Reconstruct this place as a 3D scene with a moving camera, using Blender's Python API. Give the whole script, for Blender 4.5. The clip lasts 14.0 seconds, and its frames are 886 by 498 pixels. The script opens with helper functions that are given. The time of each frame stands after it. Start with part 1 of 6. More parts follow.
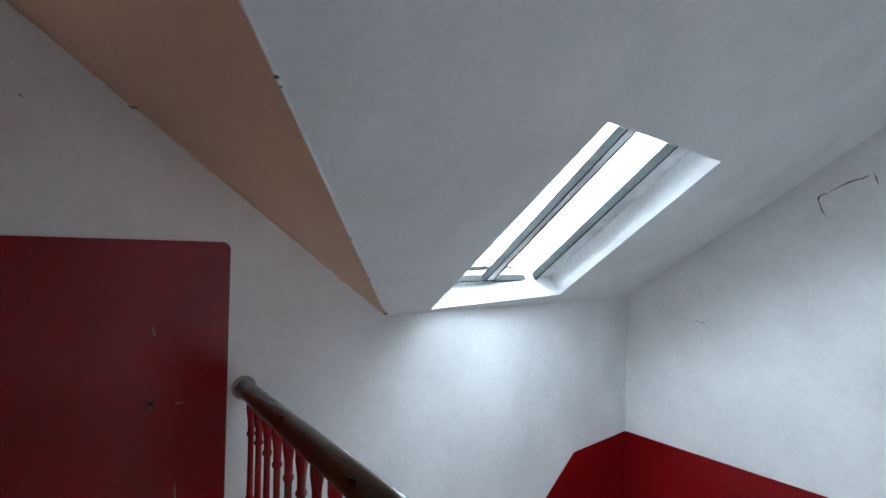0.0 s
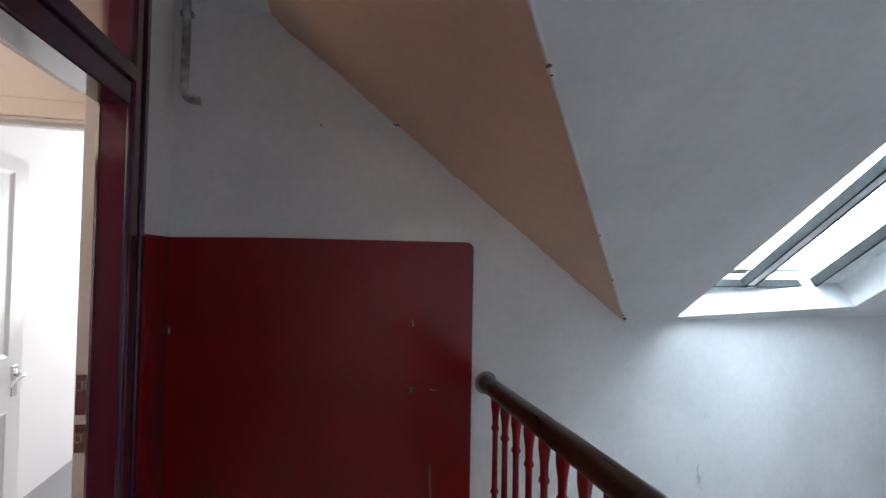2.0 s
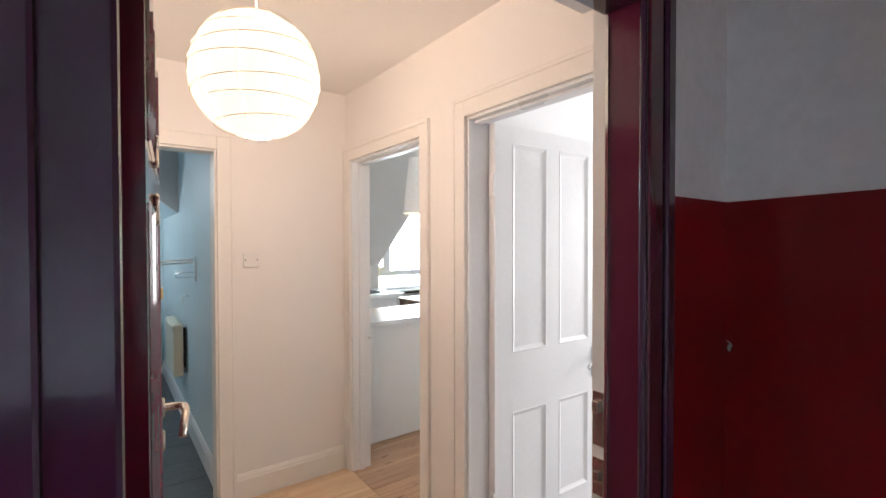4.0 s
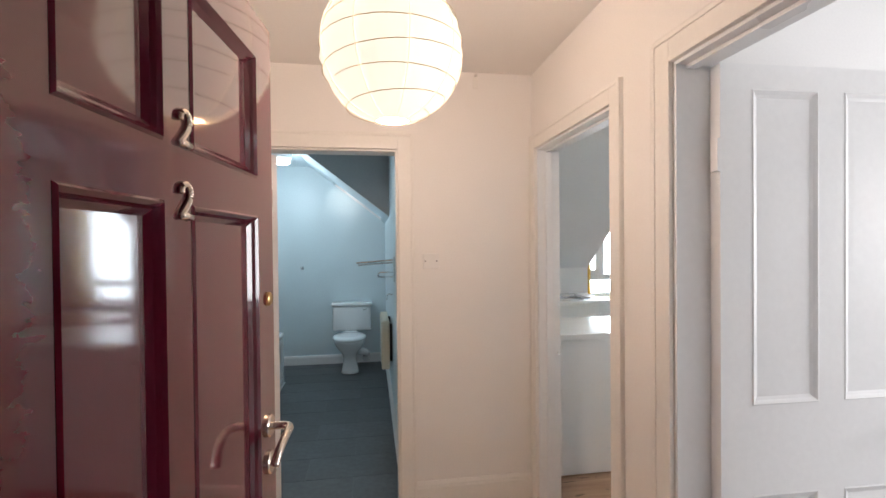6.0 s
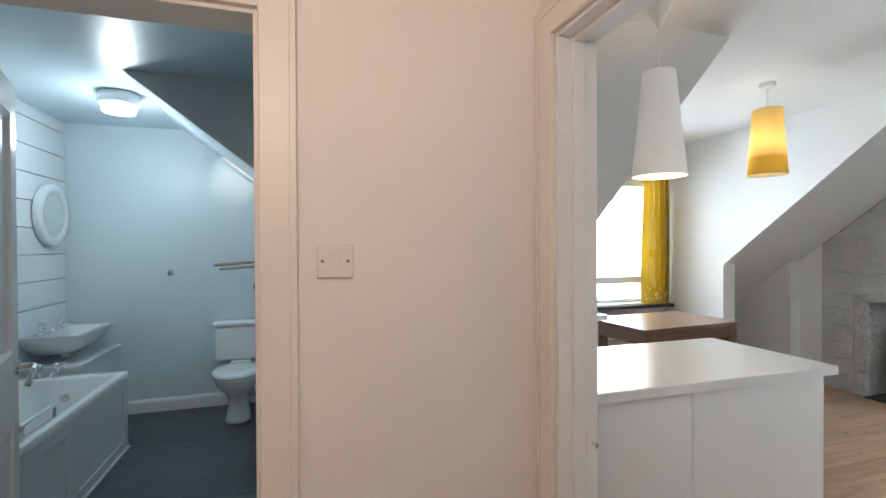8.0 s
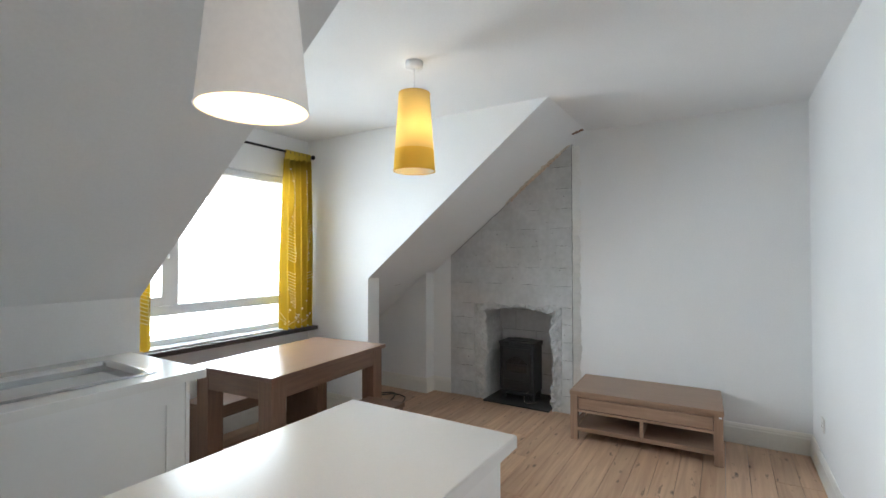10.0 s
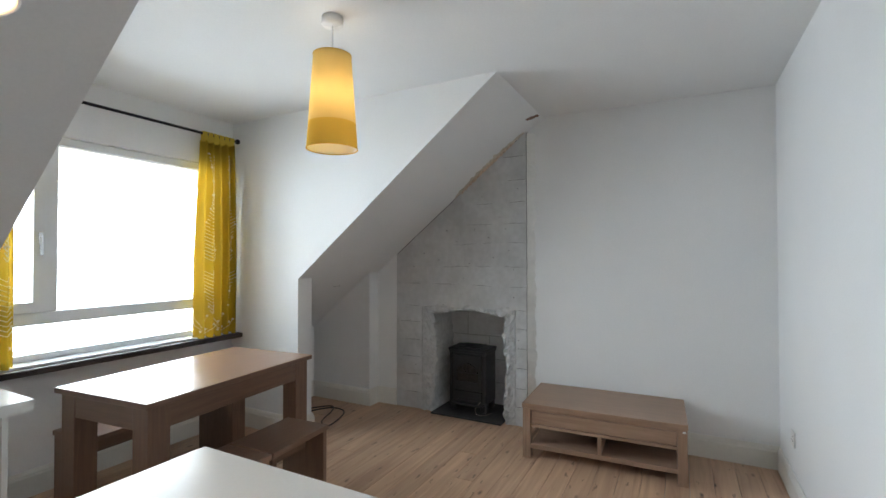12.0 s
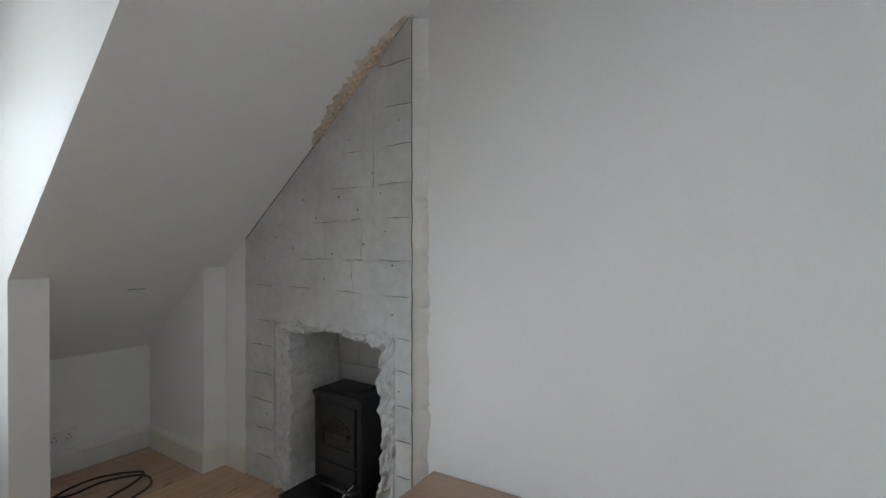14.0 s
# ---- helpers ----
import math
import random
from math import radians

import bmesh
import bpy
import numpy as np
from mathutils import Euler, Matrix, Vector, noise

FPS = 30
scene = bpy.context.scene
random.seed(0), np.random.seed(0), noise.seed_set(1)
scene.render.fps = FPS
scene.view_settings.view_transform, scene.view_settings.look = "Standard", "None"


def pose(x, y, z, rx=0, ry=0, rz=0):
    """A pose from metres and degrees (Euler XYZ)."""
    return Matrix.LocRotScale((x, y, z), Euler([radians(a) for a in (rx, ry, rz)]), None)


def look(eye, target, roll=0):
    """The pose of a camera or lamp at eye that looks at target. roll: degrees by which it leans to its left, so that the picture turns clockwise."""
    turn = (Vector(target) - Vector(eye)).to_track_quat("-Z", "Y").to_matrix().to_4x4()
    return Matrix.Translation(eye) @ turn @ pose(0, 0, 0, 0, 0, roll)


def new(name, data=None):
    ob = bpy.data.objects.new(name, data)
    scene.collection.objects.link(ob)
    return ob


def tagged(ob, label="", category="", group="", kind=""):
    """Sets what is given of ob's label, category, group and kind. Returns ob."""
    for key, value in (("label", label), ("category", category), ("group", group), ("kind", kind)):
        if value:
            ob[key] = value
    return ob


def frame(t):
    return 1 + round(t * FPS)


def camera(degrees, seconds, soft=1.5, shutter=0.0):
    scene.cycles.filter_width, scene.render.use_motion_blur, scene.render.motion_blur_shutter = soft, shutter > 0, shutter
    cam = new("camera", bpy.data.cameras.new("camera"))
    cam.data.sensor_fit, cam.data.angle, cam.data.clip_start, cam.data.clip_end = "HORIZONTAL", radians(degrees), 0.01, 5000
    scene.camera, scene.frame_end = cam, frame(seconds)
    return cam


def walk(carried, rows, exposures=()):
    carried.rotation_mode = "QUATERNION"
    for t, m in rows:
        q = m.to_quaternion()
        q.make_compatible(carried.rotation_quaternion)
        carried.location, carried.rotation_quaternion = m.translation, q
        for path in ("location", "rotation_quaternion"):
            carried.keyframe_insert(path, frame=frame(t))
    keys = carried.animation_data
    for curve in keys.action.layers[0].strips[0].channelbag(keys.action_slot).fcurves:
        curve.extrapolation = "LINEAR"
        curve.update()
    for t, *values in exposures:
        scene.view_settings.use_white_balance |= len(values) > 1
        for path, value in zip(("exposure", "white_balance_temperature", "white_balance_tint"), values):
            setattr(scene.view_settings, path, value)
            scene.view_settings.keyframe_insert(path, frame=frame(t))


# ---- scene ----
cam = camera(88.4, 14.0)
PATH = [
    (0, (-2.193, -3.05, 1.553), (-0.628, -4.295, 1.591), 1.0),
    (0.5, (-2.182, -3.016, 1.545), (-0.584, -4.217, 1.588), 1.0),
    (1, (-2.159, -2.973, 1.54), (-0.467, -4.039, 1.582), 1.0),
    (1.5, (-2.124, -2.914, 1.53), (-0.313, -3.761, 1.576), 1.0),
    (2, (-2.048, -2.915, 1.521), (-0.107, -3.395, 1.568), 1.0),
    (2.5, (-1.9, -2.998, 1.525), (0.099, -2.954, 1.547), 1.2),
    (3, (-1.695, -2.997, 1.563), (0.206, -2.378, 1.517), 0.9),
    (3.5, (-1.448, -2.91, 1.542), (0.151, -1.71, 1.489), 0.2),
    (4, (-1.277, -2.796, 1.49), (-0.086, -1.19, 1.458), -0.1),
    (4.2, (-1.195, -2.761, 1.48), (-0.164, -1.047, 1.451), -0.3),
    (6.3, (-0.919, -2.473, 1.482), (-0.652, -0.491, 1.464), -0.4),
    (6.5, (-0.915, -2.417, 1.467), (-0.674, -0.431, 1.453), -0.3),
    (7, (-0.899, -2.102, 1.461), (-0.68, -0.114, 1.434), -0.4),
    (7.5, (-0.819, -1.678, 1.428), (-0.569, 0.306, 1.403), -0.5),
    (8, (-0.677, -1.201, 1.425), (-0.084, 0.709, 1.409), -0.3),
    (8.5, (-0.436, -0.822, 1.41), (0.588, 0.896, 1.423), -0.3),
    (9, (-0.154, -0.528, 1.42), (1.25, 0.896, 1.444), -0.3),
    (11.3, (0.559, -0.313, 1.398), (2.323, 0.628, 1.432), -0.1),
    (11.5, (0.593, -0.301, 1.393), (2.361, 0.633, 1.429), -0.1),
    (12, (0.72, -0.328, 1.392), (2.493, 0.598, 1.424), -0.1),
    (12.5, (0.945, -0.324, 1.374), (2.73, 0.578, 1.399), -0.2),
    (13, (1.405, -0.325, 1.359), (3.196, 0.564, 1.365), -0.3),
    (13.5, (2.01, -0.391, 1.36), (3.8, 0.501, 1.35), -0.4),
    (14, (2.692, -0.465, 1.369), (4.361, 0.637, 1.358), -0.0),
]
walk(cam, [(t, look(eye, target, roll)) for t, eye, target, roll in PATH],
     exposures=[(0.0, 0.11), (1.5, 0.08), (2.0, 0.05), (2.5, 0.31), (3.0, 0.51), (4.2, 0.46), (6.3, 0.24), (7.5, 0.17), (8.5, 0.03), (9.2, 0.05), (11.5, -0.24), (13.0, -0.27), (14.0, -0.24)])

# ---- world and large lights ----
world = bpy.data.worlds.new("overcast_sky")
scene.world = world
world.use_nodes = True
sky = world.node_tree.nodes.new("ShaderNodeTexSky")
sky.sky_type, sky.sun_disc = "NISHITA", False
sky.sun_elevation, sky.sun_rotation = radians(35), radians(200)
sky.dust_density, sky.air_density = 3.0, 1.0
world.node_tree.nodes["Background"].inputs["Strength"].default_value = 0.14
world.node_tree.links.new(sky.outputs[0], world.node_tree.nodes["Background"].inputs["Color"])


def lamp(name, kind, m, energy, colour, size=0.1, size_y=None, angle=0.2):
    data = bpy.data.lights.new(name, kind)
    data.energy, data.color = energy, colour
    if kind == "AREA":
        data.shape = "RECTANGLE"
        data.size, data.size_y = size, size_y or size
        data.spread = radians(angle) if angle > 1 else radians(180)
    elif kind == "POINT":
        data.shadow_soft_size = size
    elif kind == "SUN":
        data.angle = angle
    ob = new(name, data)
    ob.matrix_world = m
    return ob


lamp("sun", "SUN", look((0, 0, 9), (-2.4, 6.0, 4.5)), 1.0, (1.0, 0.96, 0.9), angle=radians(12))
# daylight entering by the dormer window, the stair skylight and the bedroom window
lamp("dormer_daylight", "AREA", look((2.41, 3.21, 1.46), (2.46, 0.0, 0.70)), 57, (0.755, 0.90, 1.0), 1.56, 1.34, 118)
lamp("skylight_daylight", "AREA", look((-0.36, -5.30, 1.93), (-1.06, -5.30, 0.93)), 103, (0.70, 0.86, 1.0), 1.5, 1.5)
lamp("bedroom_daylight", "AREA", look((3.0, -2.3, 1.5), (0.0, -1.9, 1.2)), 46, (0.97, 0.96, 0.98), 1.1, 1.2)
# lit lamps
lamp("hall_bulb", "POINT", pose(-0.857, -1.17, 2.05), 22, (1.0, 0.77, 0.64), 0.19)
lamp("bathroom_bulb", "POINT", pose(-1.835, 2.355, 2.12), 14, (0.82, 0.93, 1.0), 0.08)
lamp("yellow_pendant_bulb", "POINT", pose(2.37, 1.12, 2.13), 1.75, (1.0, 0.84, 0.64), 0.06)
lamp("white_pendant_bulb", "POINT", pose(0.88, 0.49, 1.95), 1.5, (1.0, 0.86, 0.66), 0.03)


# ---- materials ----
def material(name, colour, rough=0.5, metal=0.0, grain=0.06, scale=40.0, bump=0.05, blotch=0.05, blotch_scale=1.2,
             coat=0.0, stretch=(1, 1, 1), vary=0.0, bump_distance=0.004, spec=0.5, coords="Object"):
    """A painted, wooden, metal or mineral surface: base colour with fine grain and wide blotches, roughness wear and relief."""
    m = bpy.data.materials.new(name)
    m.use_nodes = True
    nt = m.node_tree
    n, link = nt.nodes, nt.links.new
    b = n["Principled BSDF"]
    tex = n.new("ShaderNodeTexCoord")
    mp = n.new("ShaderNodeMapping")
    mp.inputs["Scale"].default_value = stretch
    link(tex.outputs[coords], mp.inputs["Vector"])
    fine = n.new("ShaderNodeTexNoise")
    fine.inputs["Scale"].default_value, fine.inputs["Detail"].default_value = scale, 6
    wide = n.new("ShaderNodeTexNoise")
    wide.inputs["Scale"].default_value, wide.inputs["Detail"].default_value = blotch_scale, 4
    link(mp.outputs[0], fine.inputs["Vector"])
    link(mp.outputs[0], wide.inputs["Vector"])

    def shift(fac, amount, colour_in):
        mix = n.new("ShaderNodeMix")
        mix.data_type, mix.blend_type = "RGBA", "MULTIPLY"
        mix.inputs[0].default_value = 1.0
        ramp = n.new("ShaderNodeMapRange")
        ramp.inputs["From Min"].default_value, ramp.inputs["From Max"].default_value = 0.3, 0.7
        ramp.inputs["To Min"].default_value, ramp.inputs["To Max"].default_value = 1 - amount, 1 + amount * 0.6
        link(fac, ramp.inputs["Value"])
        if hasattr(colour_in, "links"):
            link(colour_in, mix.inputs[6])
        else:
            mix.inputs[6].default_value = colour_in
        link(ramp.outputs[0], mix.inputs[7])
        return mix.outputs[2]

    c = shift(fine.outputs["Fac"], grain, (*colour, 1))
    c = shift(wide.outputs["Fac"], blotch, c)
    if vary:
        info = n.new("ShaderNodeObjectInfo")
        mix = n.new("ShaderNodeMix")
        mix.data_type, mix.blend_type = "RGBA", "MULTIPLY"
        mix.inputs[0].default_value = 1.0
        ramp = n.new("ShaderNodeMapRange")
        ramp.inputs["To Min"].default_value, ramp.inputs["To Max"].default_value = 1 - vary, 1 + vary
        link(info.outputs["Random"], ramp.inputs["Value"])
        link(c, mix.inputs[6])
        link(ramp.outputs[0], mix.inputs[7])
        c = mix.outputs[2]
    link(c, b.inputs["Base Color"])
    rr = n.new("ShaderNodeMapRange")
    rr.inputs["To Min"].default_value, rr.inputs["To Max"].default_value = max(rough - 0.02, 0.02), min(rough + 0.02, 1)
    link(wide.outputs["Fac"], rr.inputs["Value"])
    link(rr.outputs[0], b.inputs["Roughness"])
    b.inputs["Metallic"].default_value = metal
    b.inputs["Specular IOR Level"].default_value = spec
    b.inputs["Coat Weight"].default_value = coat
    b.inputs["Coat Roughness"].default_value = 0.06
    if bump:
        bp = n.new("ShaderNodeBump")
        bp.inputs["Strength"].default_value, bp.inputs["Distance"].default_value = bump, bump_distance
        link(fine.outputs["Fac"], bp.inputs["Height"])
        link(bp.outputs[0], b.inputs["Normal"])
    return m


def wood(name, dark, light, rough=0.45, along=0, scale=1.0, vary=0.08, coat=0.0, knots=0.0, coords="Object", scuffs=0.0, wear=0.1):
    """Timber with long grain running along one axis, faint rings and, where wanted, dark knots."""
    m = bpy.data.materials.new(name)
    m.use_nodes = True
    nt = m.node_tree
    n, link = nt.nodes, nt.links.new
    b = n["Principled BSDF"]
    tex = n.new("ShaderNodeTexCoord")
    info = n.new("ShaderNodeObjectInfo")
    add = n.new("ShaderNodeVectorMath")
    add.operation = "MULTIPLY_ADD"
    comb = n.new("ShaderNodeCombineXYZ")
    for i in range(3):
        link(info.outputs["Random"], comb.inputs[i])
    add.inputs[1].default_value = (7.3, 5.1, 3.7)
    link(comb.outputs[0], add.inputs[0])
    link(tex.outputs[coords], add.inputs[2])
    mp = n.new("ShaderNodeMapping")
    s = [14 * scale] * 3
    s[along] = 0.9 * scale
    mp.inputs["Scale"].default_value = s
    link(add.outputs[0], mp.inputs["Vector"])
    grain = n.new("ShaderNodeTexNoise")
    grain.inputs["Scale"].default_value, grain.inputs["Detail"].default_value = 2.6, 8
    grain.inputs["Distortion"].default_value = 0.7
    link(mp.outputs[0], grain.inputs["Vector"])
    ramp = n.new("ShaderNodeValToRGB")
    ramp.color_ramp.elements[0].position, ramp.color_ramp.elements[1].position = 0.32, 0.68
    ramp.color_ramp.elements[0].color, ramp.color_ramp.elements[1].color = (*dark, 1), (*light, 1)
    link(grain.outputs["Fac"], ramp.inputs[0])
    c = ramp.outputs[0]

    def times(fac, lo, hi, c):
        r = n.new("ShaderNodeMapRange")
        r.inputs["To Min"].default_value, r.inputs["To Max"].default_value = lo, hi
        link(fac, r.inputs["Value"])
        mix = n.new("ShaderNodeMix")
        mix.data_type, mix.blend_type = "RGBA", "MULTIPLY"
        mix.inputs[0].default_value = 1.0
        link(c, mix.inputs[6])
        link(r.outputs[0], mix.inputs[7])
        return mix.outputs[2]

    c = times(info.outputs["Random"], 1 - vary, 1 + vary, c)
    if knots:
        vor = n.new("ShaderNodeTexVoronoi")
        vor.inputs["Scale"].default_value = 3.4
        mk = n.new("ShaderNodeMapping")
        sk = [1.6, 1.6, 1.6]
        sk[along] = 0.7
        mk.inputs["Scale"].default_value = sk
        link(add.outputs[0], mk.inputs["Vector"])
        link(mk.outputs[0], vor.inputs["Vector"])
        r = n.new("ShaderNodeMapRange")
        r.inputs["From Min"].default_value, r.inputs["From Max"].default_value = 0.03, 0.085
        r.inputs["To Min"].default_value, r.inputs["To Max"].default_value = 1 - knots, 1.0
        link(vor.outputs["Distance"], r.inputs["Value"])
        mix = n.new("ShaderNodeMix")
        mix.data_type, mix.blend_type = "RGBA", "MULTIPLY"
        mix.inputs[0].default_value = 1.0
        link(c, mix.inputs[6])
        link(r.outputs[0], mix.inputs[7])
        c = mix.outputs[2]
    if scuffs:
        ms = n.new("ShaderNodeMapping")
        ss = [16.0, 16.0, 16.0]
        ss[along] = 4.5
        ms.inputs["Scale"].default_value = ss
        link(add.outputs[0], ms.inputs["Vector"])
        dents = n.new("ShaderNodeTexNoise")
        dents.inputs["Scale"].default_value, dents.inputs["Detail"].default_value = 1.6, 3
        link(ms.outputs[0], dents.inputs["Vector"])
        r = n.new("ShaderNodeMapRange")
        r.inputs["From Min"].default_value, r.inputs["From Max"].default_value = 0.66, 0.71
        link(dents.outputs["Fac"], r.inputs["Value"])
        c = times(r.outputs[0], 1.0, 1 - scuffs, c)
        stain = n.new("ShaderNodeTexNoise")
        stain.inputs["Scale"].default_value, stain.inputs["Detail"].default_value = 2.2, 4
        link(tex.outputs[coords], stain.inputs["Vector"])
        c = times(stain.outputs["Fac"], 0.84, 1.16, c)
    link(c, b.inputs["Base Color"])
    rr = n.new("ShaderNodeMapRange")
    rr.inputs["To Min"].default_value, rr.inputs["To Max"].default_value = max(rough - wear, 0.05), rough + wear
    link(grain.outputs["Fac"], rr.inputs["Value"])
    link(rr.outputs[0], b.inputs["Roughness"])
    b.inputs["Coat Weight"].default_value = coat
    b.inputs["Coat Roughness"].default_value = 0.12
    bp = n.new("ShaderNodeBump")
    bp.inputs["Strength"].default_value, bp.inputs["Distance"].default_value = 0.18 * min(1, wear * 10), 0.002
    link(grain.outputs["Fac"], bp.inputs["Height"])
    link(bp.outputs[0], b.inputs["Normal"])
    return m


def glow(name, colour, strength, rough=0.6):
    """A lit shade, diffuser or lantern paper."""
    m = material(name, colour, rough, grain=0.03, scale=60, bump=0.03)
    b = m.node_tree.nodes["Principled BSDF"]
    b.inputs["Emission Color"].default_value = (*colour, 1)
    b.inputs["Emission Strength"].default_value = strength
    return m


def cloth(name, colour, through_share):
    """Thin fabric that lets part of a lamp's light through."""
    m = bpy.data.materials.new(name)
    m.use_nodes = True
    nt = m.node_tree
    n, link = nt.nodes, nt.links.new
    weave = n.new("ShaderNodeTexNoise")
    weave.inputs["Scale"].default_value, weave.inputs["Detail"].default_value = 160, 3
    tone = n.new("ShaderNodeMix")
    tone.data_type = "RGBA"
    tone.inputs[6].default_value, tone.inputs[7].default_value = (*[c * 0.9 for c in colour], 1), (*colour, 1)
    link(weave.outputs["Fac"], tone.inputs[0])
    d, t, mix = n.new("ShaderNodeBsdfDiffuse"), n.new("ShaderNodeBsdfTranslucent"), n.new("ShaderNodeMixShader")
    link(tone.outputs[2], d.inputs["Color"])
    link(tone.outputs[2], t.inputs["Color"])
    mix.inputs[0].default_value = through_share
    link(d.outputs[0], mix.inputs[1])
    link(t.outputs[0], mix.inputs[2])
    link(mix.outputs[0], n["Material Output"].inputs["Surface"])
    return m


def glass(name, rough=0.0, tint=(1, 1, 1)):
    m = bpy.data.materials.new(name)
    m.use_nodes = True
    b = m.node_tree.nodes["Principled BSDF"]
    b.inputs["Base Color"].default_value = (*tint, 1)
    b.inputs["Transmission Weight"].default_value = 1.0
    b.inputs["Roughness"].default_value = rough
    b.inputs["IOR"].default_value = 1.45
    return m


HALL = material("hall_emulsion", (0.83, 0.79, 0.75), 0.6, grain=0.02, scale=120, bump=0.06, blotch=0.025)
HALLTRIM = material("hall_satin_trim", (0.82, 0.78, 0.73), 0.35, grain=0.02, scale=60, bump=0.03, blotch=0.03)
PLASTER = material("kitchen_emulsion", (0.86, 0.855, 0.85), 0.65, grain=0.02, scale=110, bump=0.07, blotch=0.03)
CEIL = material("ceiling_emulsion", (0.86, 0.855, 0.85), 0.75, grain=0.02, scale=90, bump=0.06, blotch=0.03)
LANDING = material("stair_old_emulsion", (0.81, 0.81, 0.815), 0.55, grain=0.04, scale=35, bump=0.16, blotch=0.09, blotch_scale=2.2, bump_distance=0.006)
# landing slope: the hall lamp's warm glow is put into this cream colour
STAIRWARM = material("old_emulsion_warm_lit", (0.70, 0.50, 0.39), 0.55, grain=0.04, scale=35, bump=0.16, blotch=0.08, blotch_scale=2.2, bump_distance=0.006)
RED = material("red_gloss_dado", (0.222, 0.0035, 0.006), 0.22, grain=0.05, scale=55, bump=0.16, blotch=0.12, blotch_scale=3, coat=0.0, bump_distance=0.005, spec=0.4)
PURPLE = material("aubergine_gloss", (0.060, 0.018, 0.052), 0.16, grain=0.06, scale=30, bump=0.06, blotch=0.12, coat=0.6, stretch=(1, 1, 0.15))
# aubergine made lighter and redder, to carry the light on the jamb reveals
PURPLELIT = material("aubergine_gloss_lit", (0.115, 0.016, 0.040), 0.16, grain=0.06, scale=30, bump=0.06, blotch=0.12, coat=0.5, stretch=(1, 1, 0.15))
BURGUNDY = material("burgundy_gloss", (0.088, 0.007, 0.018), 0.10, grain=0.06, scale=26, bump=0.03, blotch=0.08, coat=0.7, stretch=(1, 1, 2.2))
WHITEGLOSS = material("white_gloss_paint", (0.82, 0.82, 0.82), 0.28, grain=0.02, scale=45, bump=0.05, blotch=0.03)
MELAMINE = material("white_melamine", (0.84, 0.84, 0.83), 0.3, grain=0.01, scale=80, bump=0.01, blotch=0.015)
WORKTOP = material("white_laminate", (0.85, 0.84, 0.82), 0.24, grain=0.015, scale=150, bump=0.01, blotch=0.02)
EDGEBAND = material("laminate_edging", (0.80, 0.80, 0.79), 0.3, grain=0.015, scale=150, bump=0.01, blotch=0.02)
UPVC = material("white_upvc", (0.84, 0.85, 0.86), 0.25, grain=0.01, scale=50, bump=0.01, blotch=0.02)
BATHBLUE = material("pale_blue_emulsion", (0.64, 0.75, 0.79), 0.4, grain=0.03, scale=60, bump=0.08, blotch=0.05)
BATHCEIL = material("pale_blue_gloss_ceiling", (0.56, 0.68, 0.74), 0.34, grain=0.02, scale=40, bump=0.05, blotch=0.04)
# bathroom bulkhead: shade on its unlit side is put into this grey
SHADEGREY = material("matt_paint_shaded_grey", (0.62, 0.62, 0.62), 0.8, grain=0.04, scale=50, bump=0.1, blotch=0.06)
CERAMIC = material("white_ceramic", (0.83, 0.86, 0.87), 0.12, grain=0.01, scale=30, bump=0.0, blotch=0.02, coat=0.4)
ACRYLIC = material("white_acrylic_panel", (0.72, 0.78, 0.81), 0.25, grain=0.01, scale=30, bump=0.01, blotch=0.02)
SLATE = material("dark_slate_tile", (0.080, 0.090, 0.098), 0.42, grain=0.2, scale=30, bump=0.3, blotch=0.2, blotch_scale=5, vary=0.22)
GROUT = material("grey_grout", (0.15, 0.16, 0.165), 0.85, grain=0.1, scale=60, bump=0.2)
CHROME = material("polished_chrome", (0.80, 0.80, 0.80), 0.12, 1.0, grain=0.01, bump=0.0, blotch=0.02)
NICKEL = material("satin_nickel", (0.62, 0.56, 0.50), 0.25, 1.0, grain=0.02, bump=0.02, blotch=0.05)
BRASS = material("worn_brass", (0.55, 0.40, 0.18), 0.3, 1.0, grain=0.08, bump=0.05, blotch=0.12)
STEEL = material("stainless_steel", (0.6, 0.61, 0.62), 0.25, 1.0, grain=0.03, scale=80, bump=0.02, stretch=(8, 1, 1))
BLACKIRON = material("black_cast_iron", (0.026, 0.026, 0.028), 0.46, 0.1, grain=0.25, scale=60, bump=0.25, blotch=0.2)
BLACKPLASTIC = material("black_rubber", (0.015, 0.015, 0.017), 0.5, grain=0.1, bump=0.05)
DARKSILL = material("dark_stained_sill", (0.035, 0.025, 0.026), 0.4, grain=0.2, scale=20, bump=0.15, stretch=(0.2, 3, 3))
DARKROD = material("black_metal_rod", (0.02, 0.02, 0.025), 0.35, 0.6, grain=0.05, bump=0.02)
STONE = material("grey_painted_masonry", (0.60, 0.597, 0.595), 0.75, grain=0.08, scale=22, bump=0.6, blotch=0.10, blotch_scale=4, vary=0.035, bump_distance=0.010)
ROUGHSTONE = material("grey_painted_rubble", (0.60, 0.597, 0.595), 0.8, grain=0.12, scale=30, bump=0.8, blotch=0.1, blotch_scale=7, bump_distance=0.010)
BARE = material("bare_crumbling_plaster", (0.66, 0.52, 0.40), 0.9, grain=0.35, scale=60, bump=0.9, blotch=0.25, blotch_scale=9)
PIPE = material("grimy_painted_pipe", (0.50, 0.49, 0.47), 0.5, grain=0.5, scale=24, bump=0.4, blotch=0.45, blotch_scale=9)
HEARTH = material("black_slate_hearth", (0.036, 0.035, 0.036), 0.5, grain=0.25, scale=25, bump=0.2, blotch=0.3, blotch_scale=6)
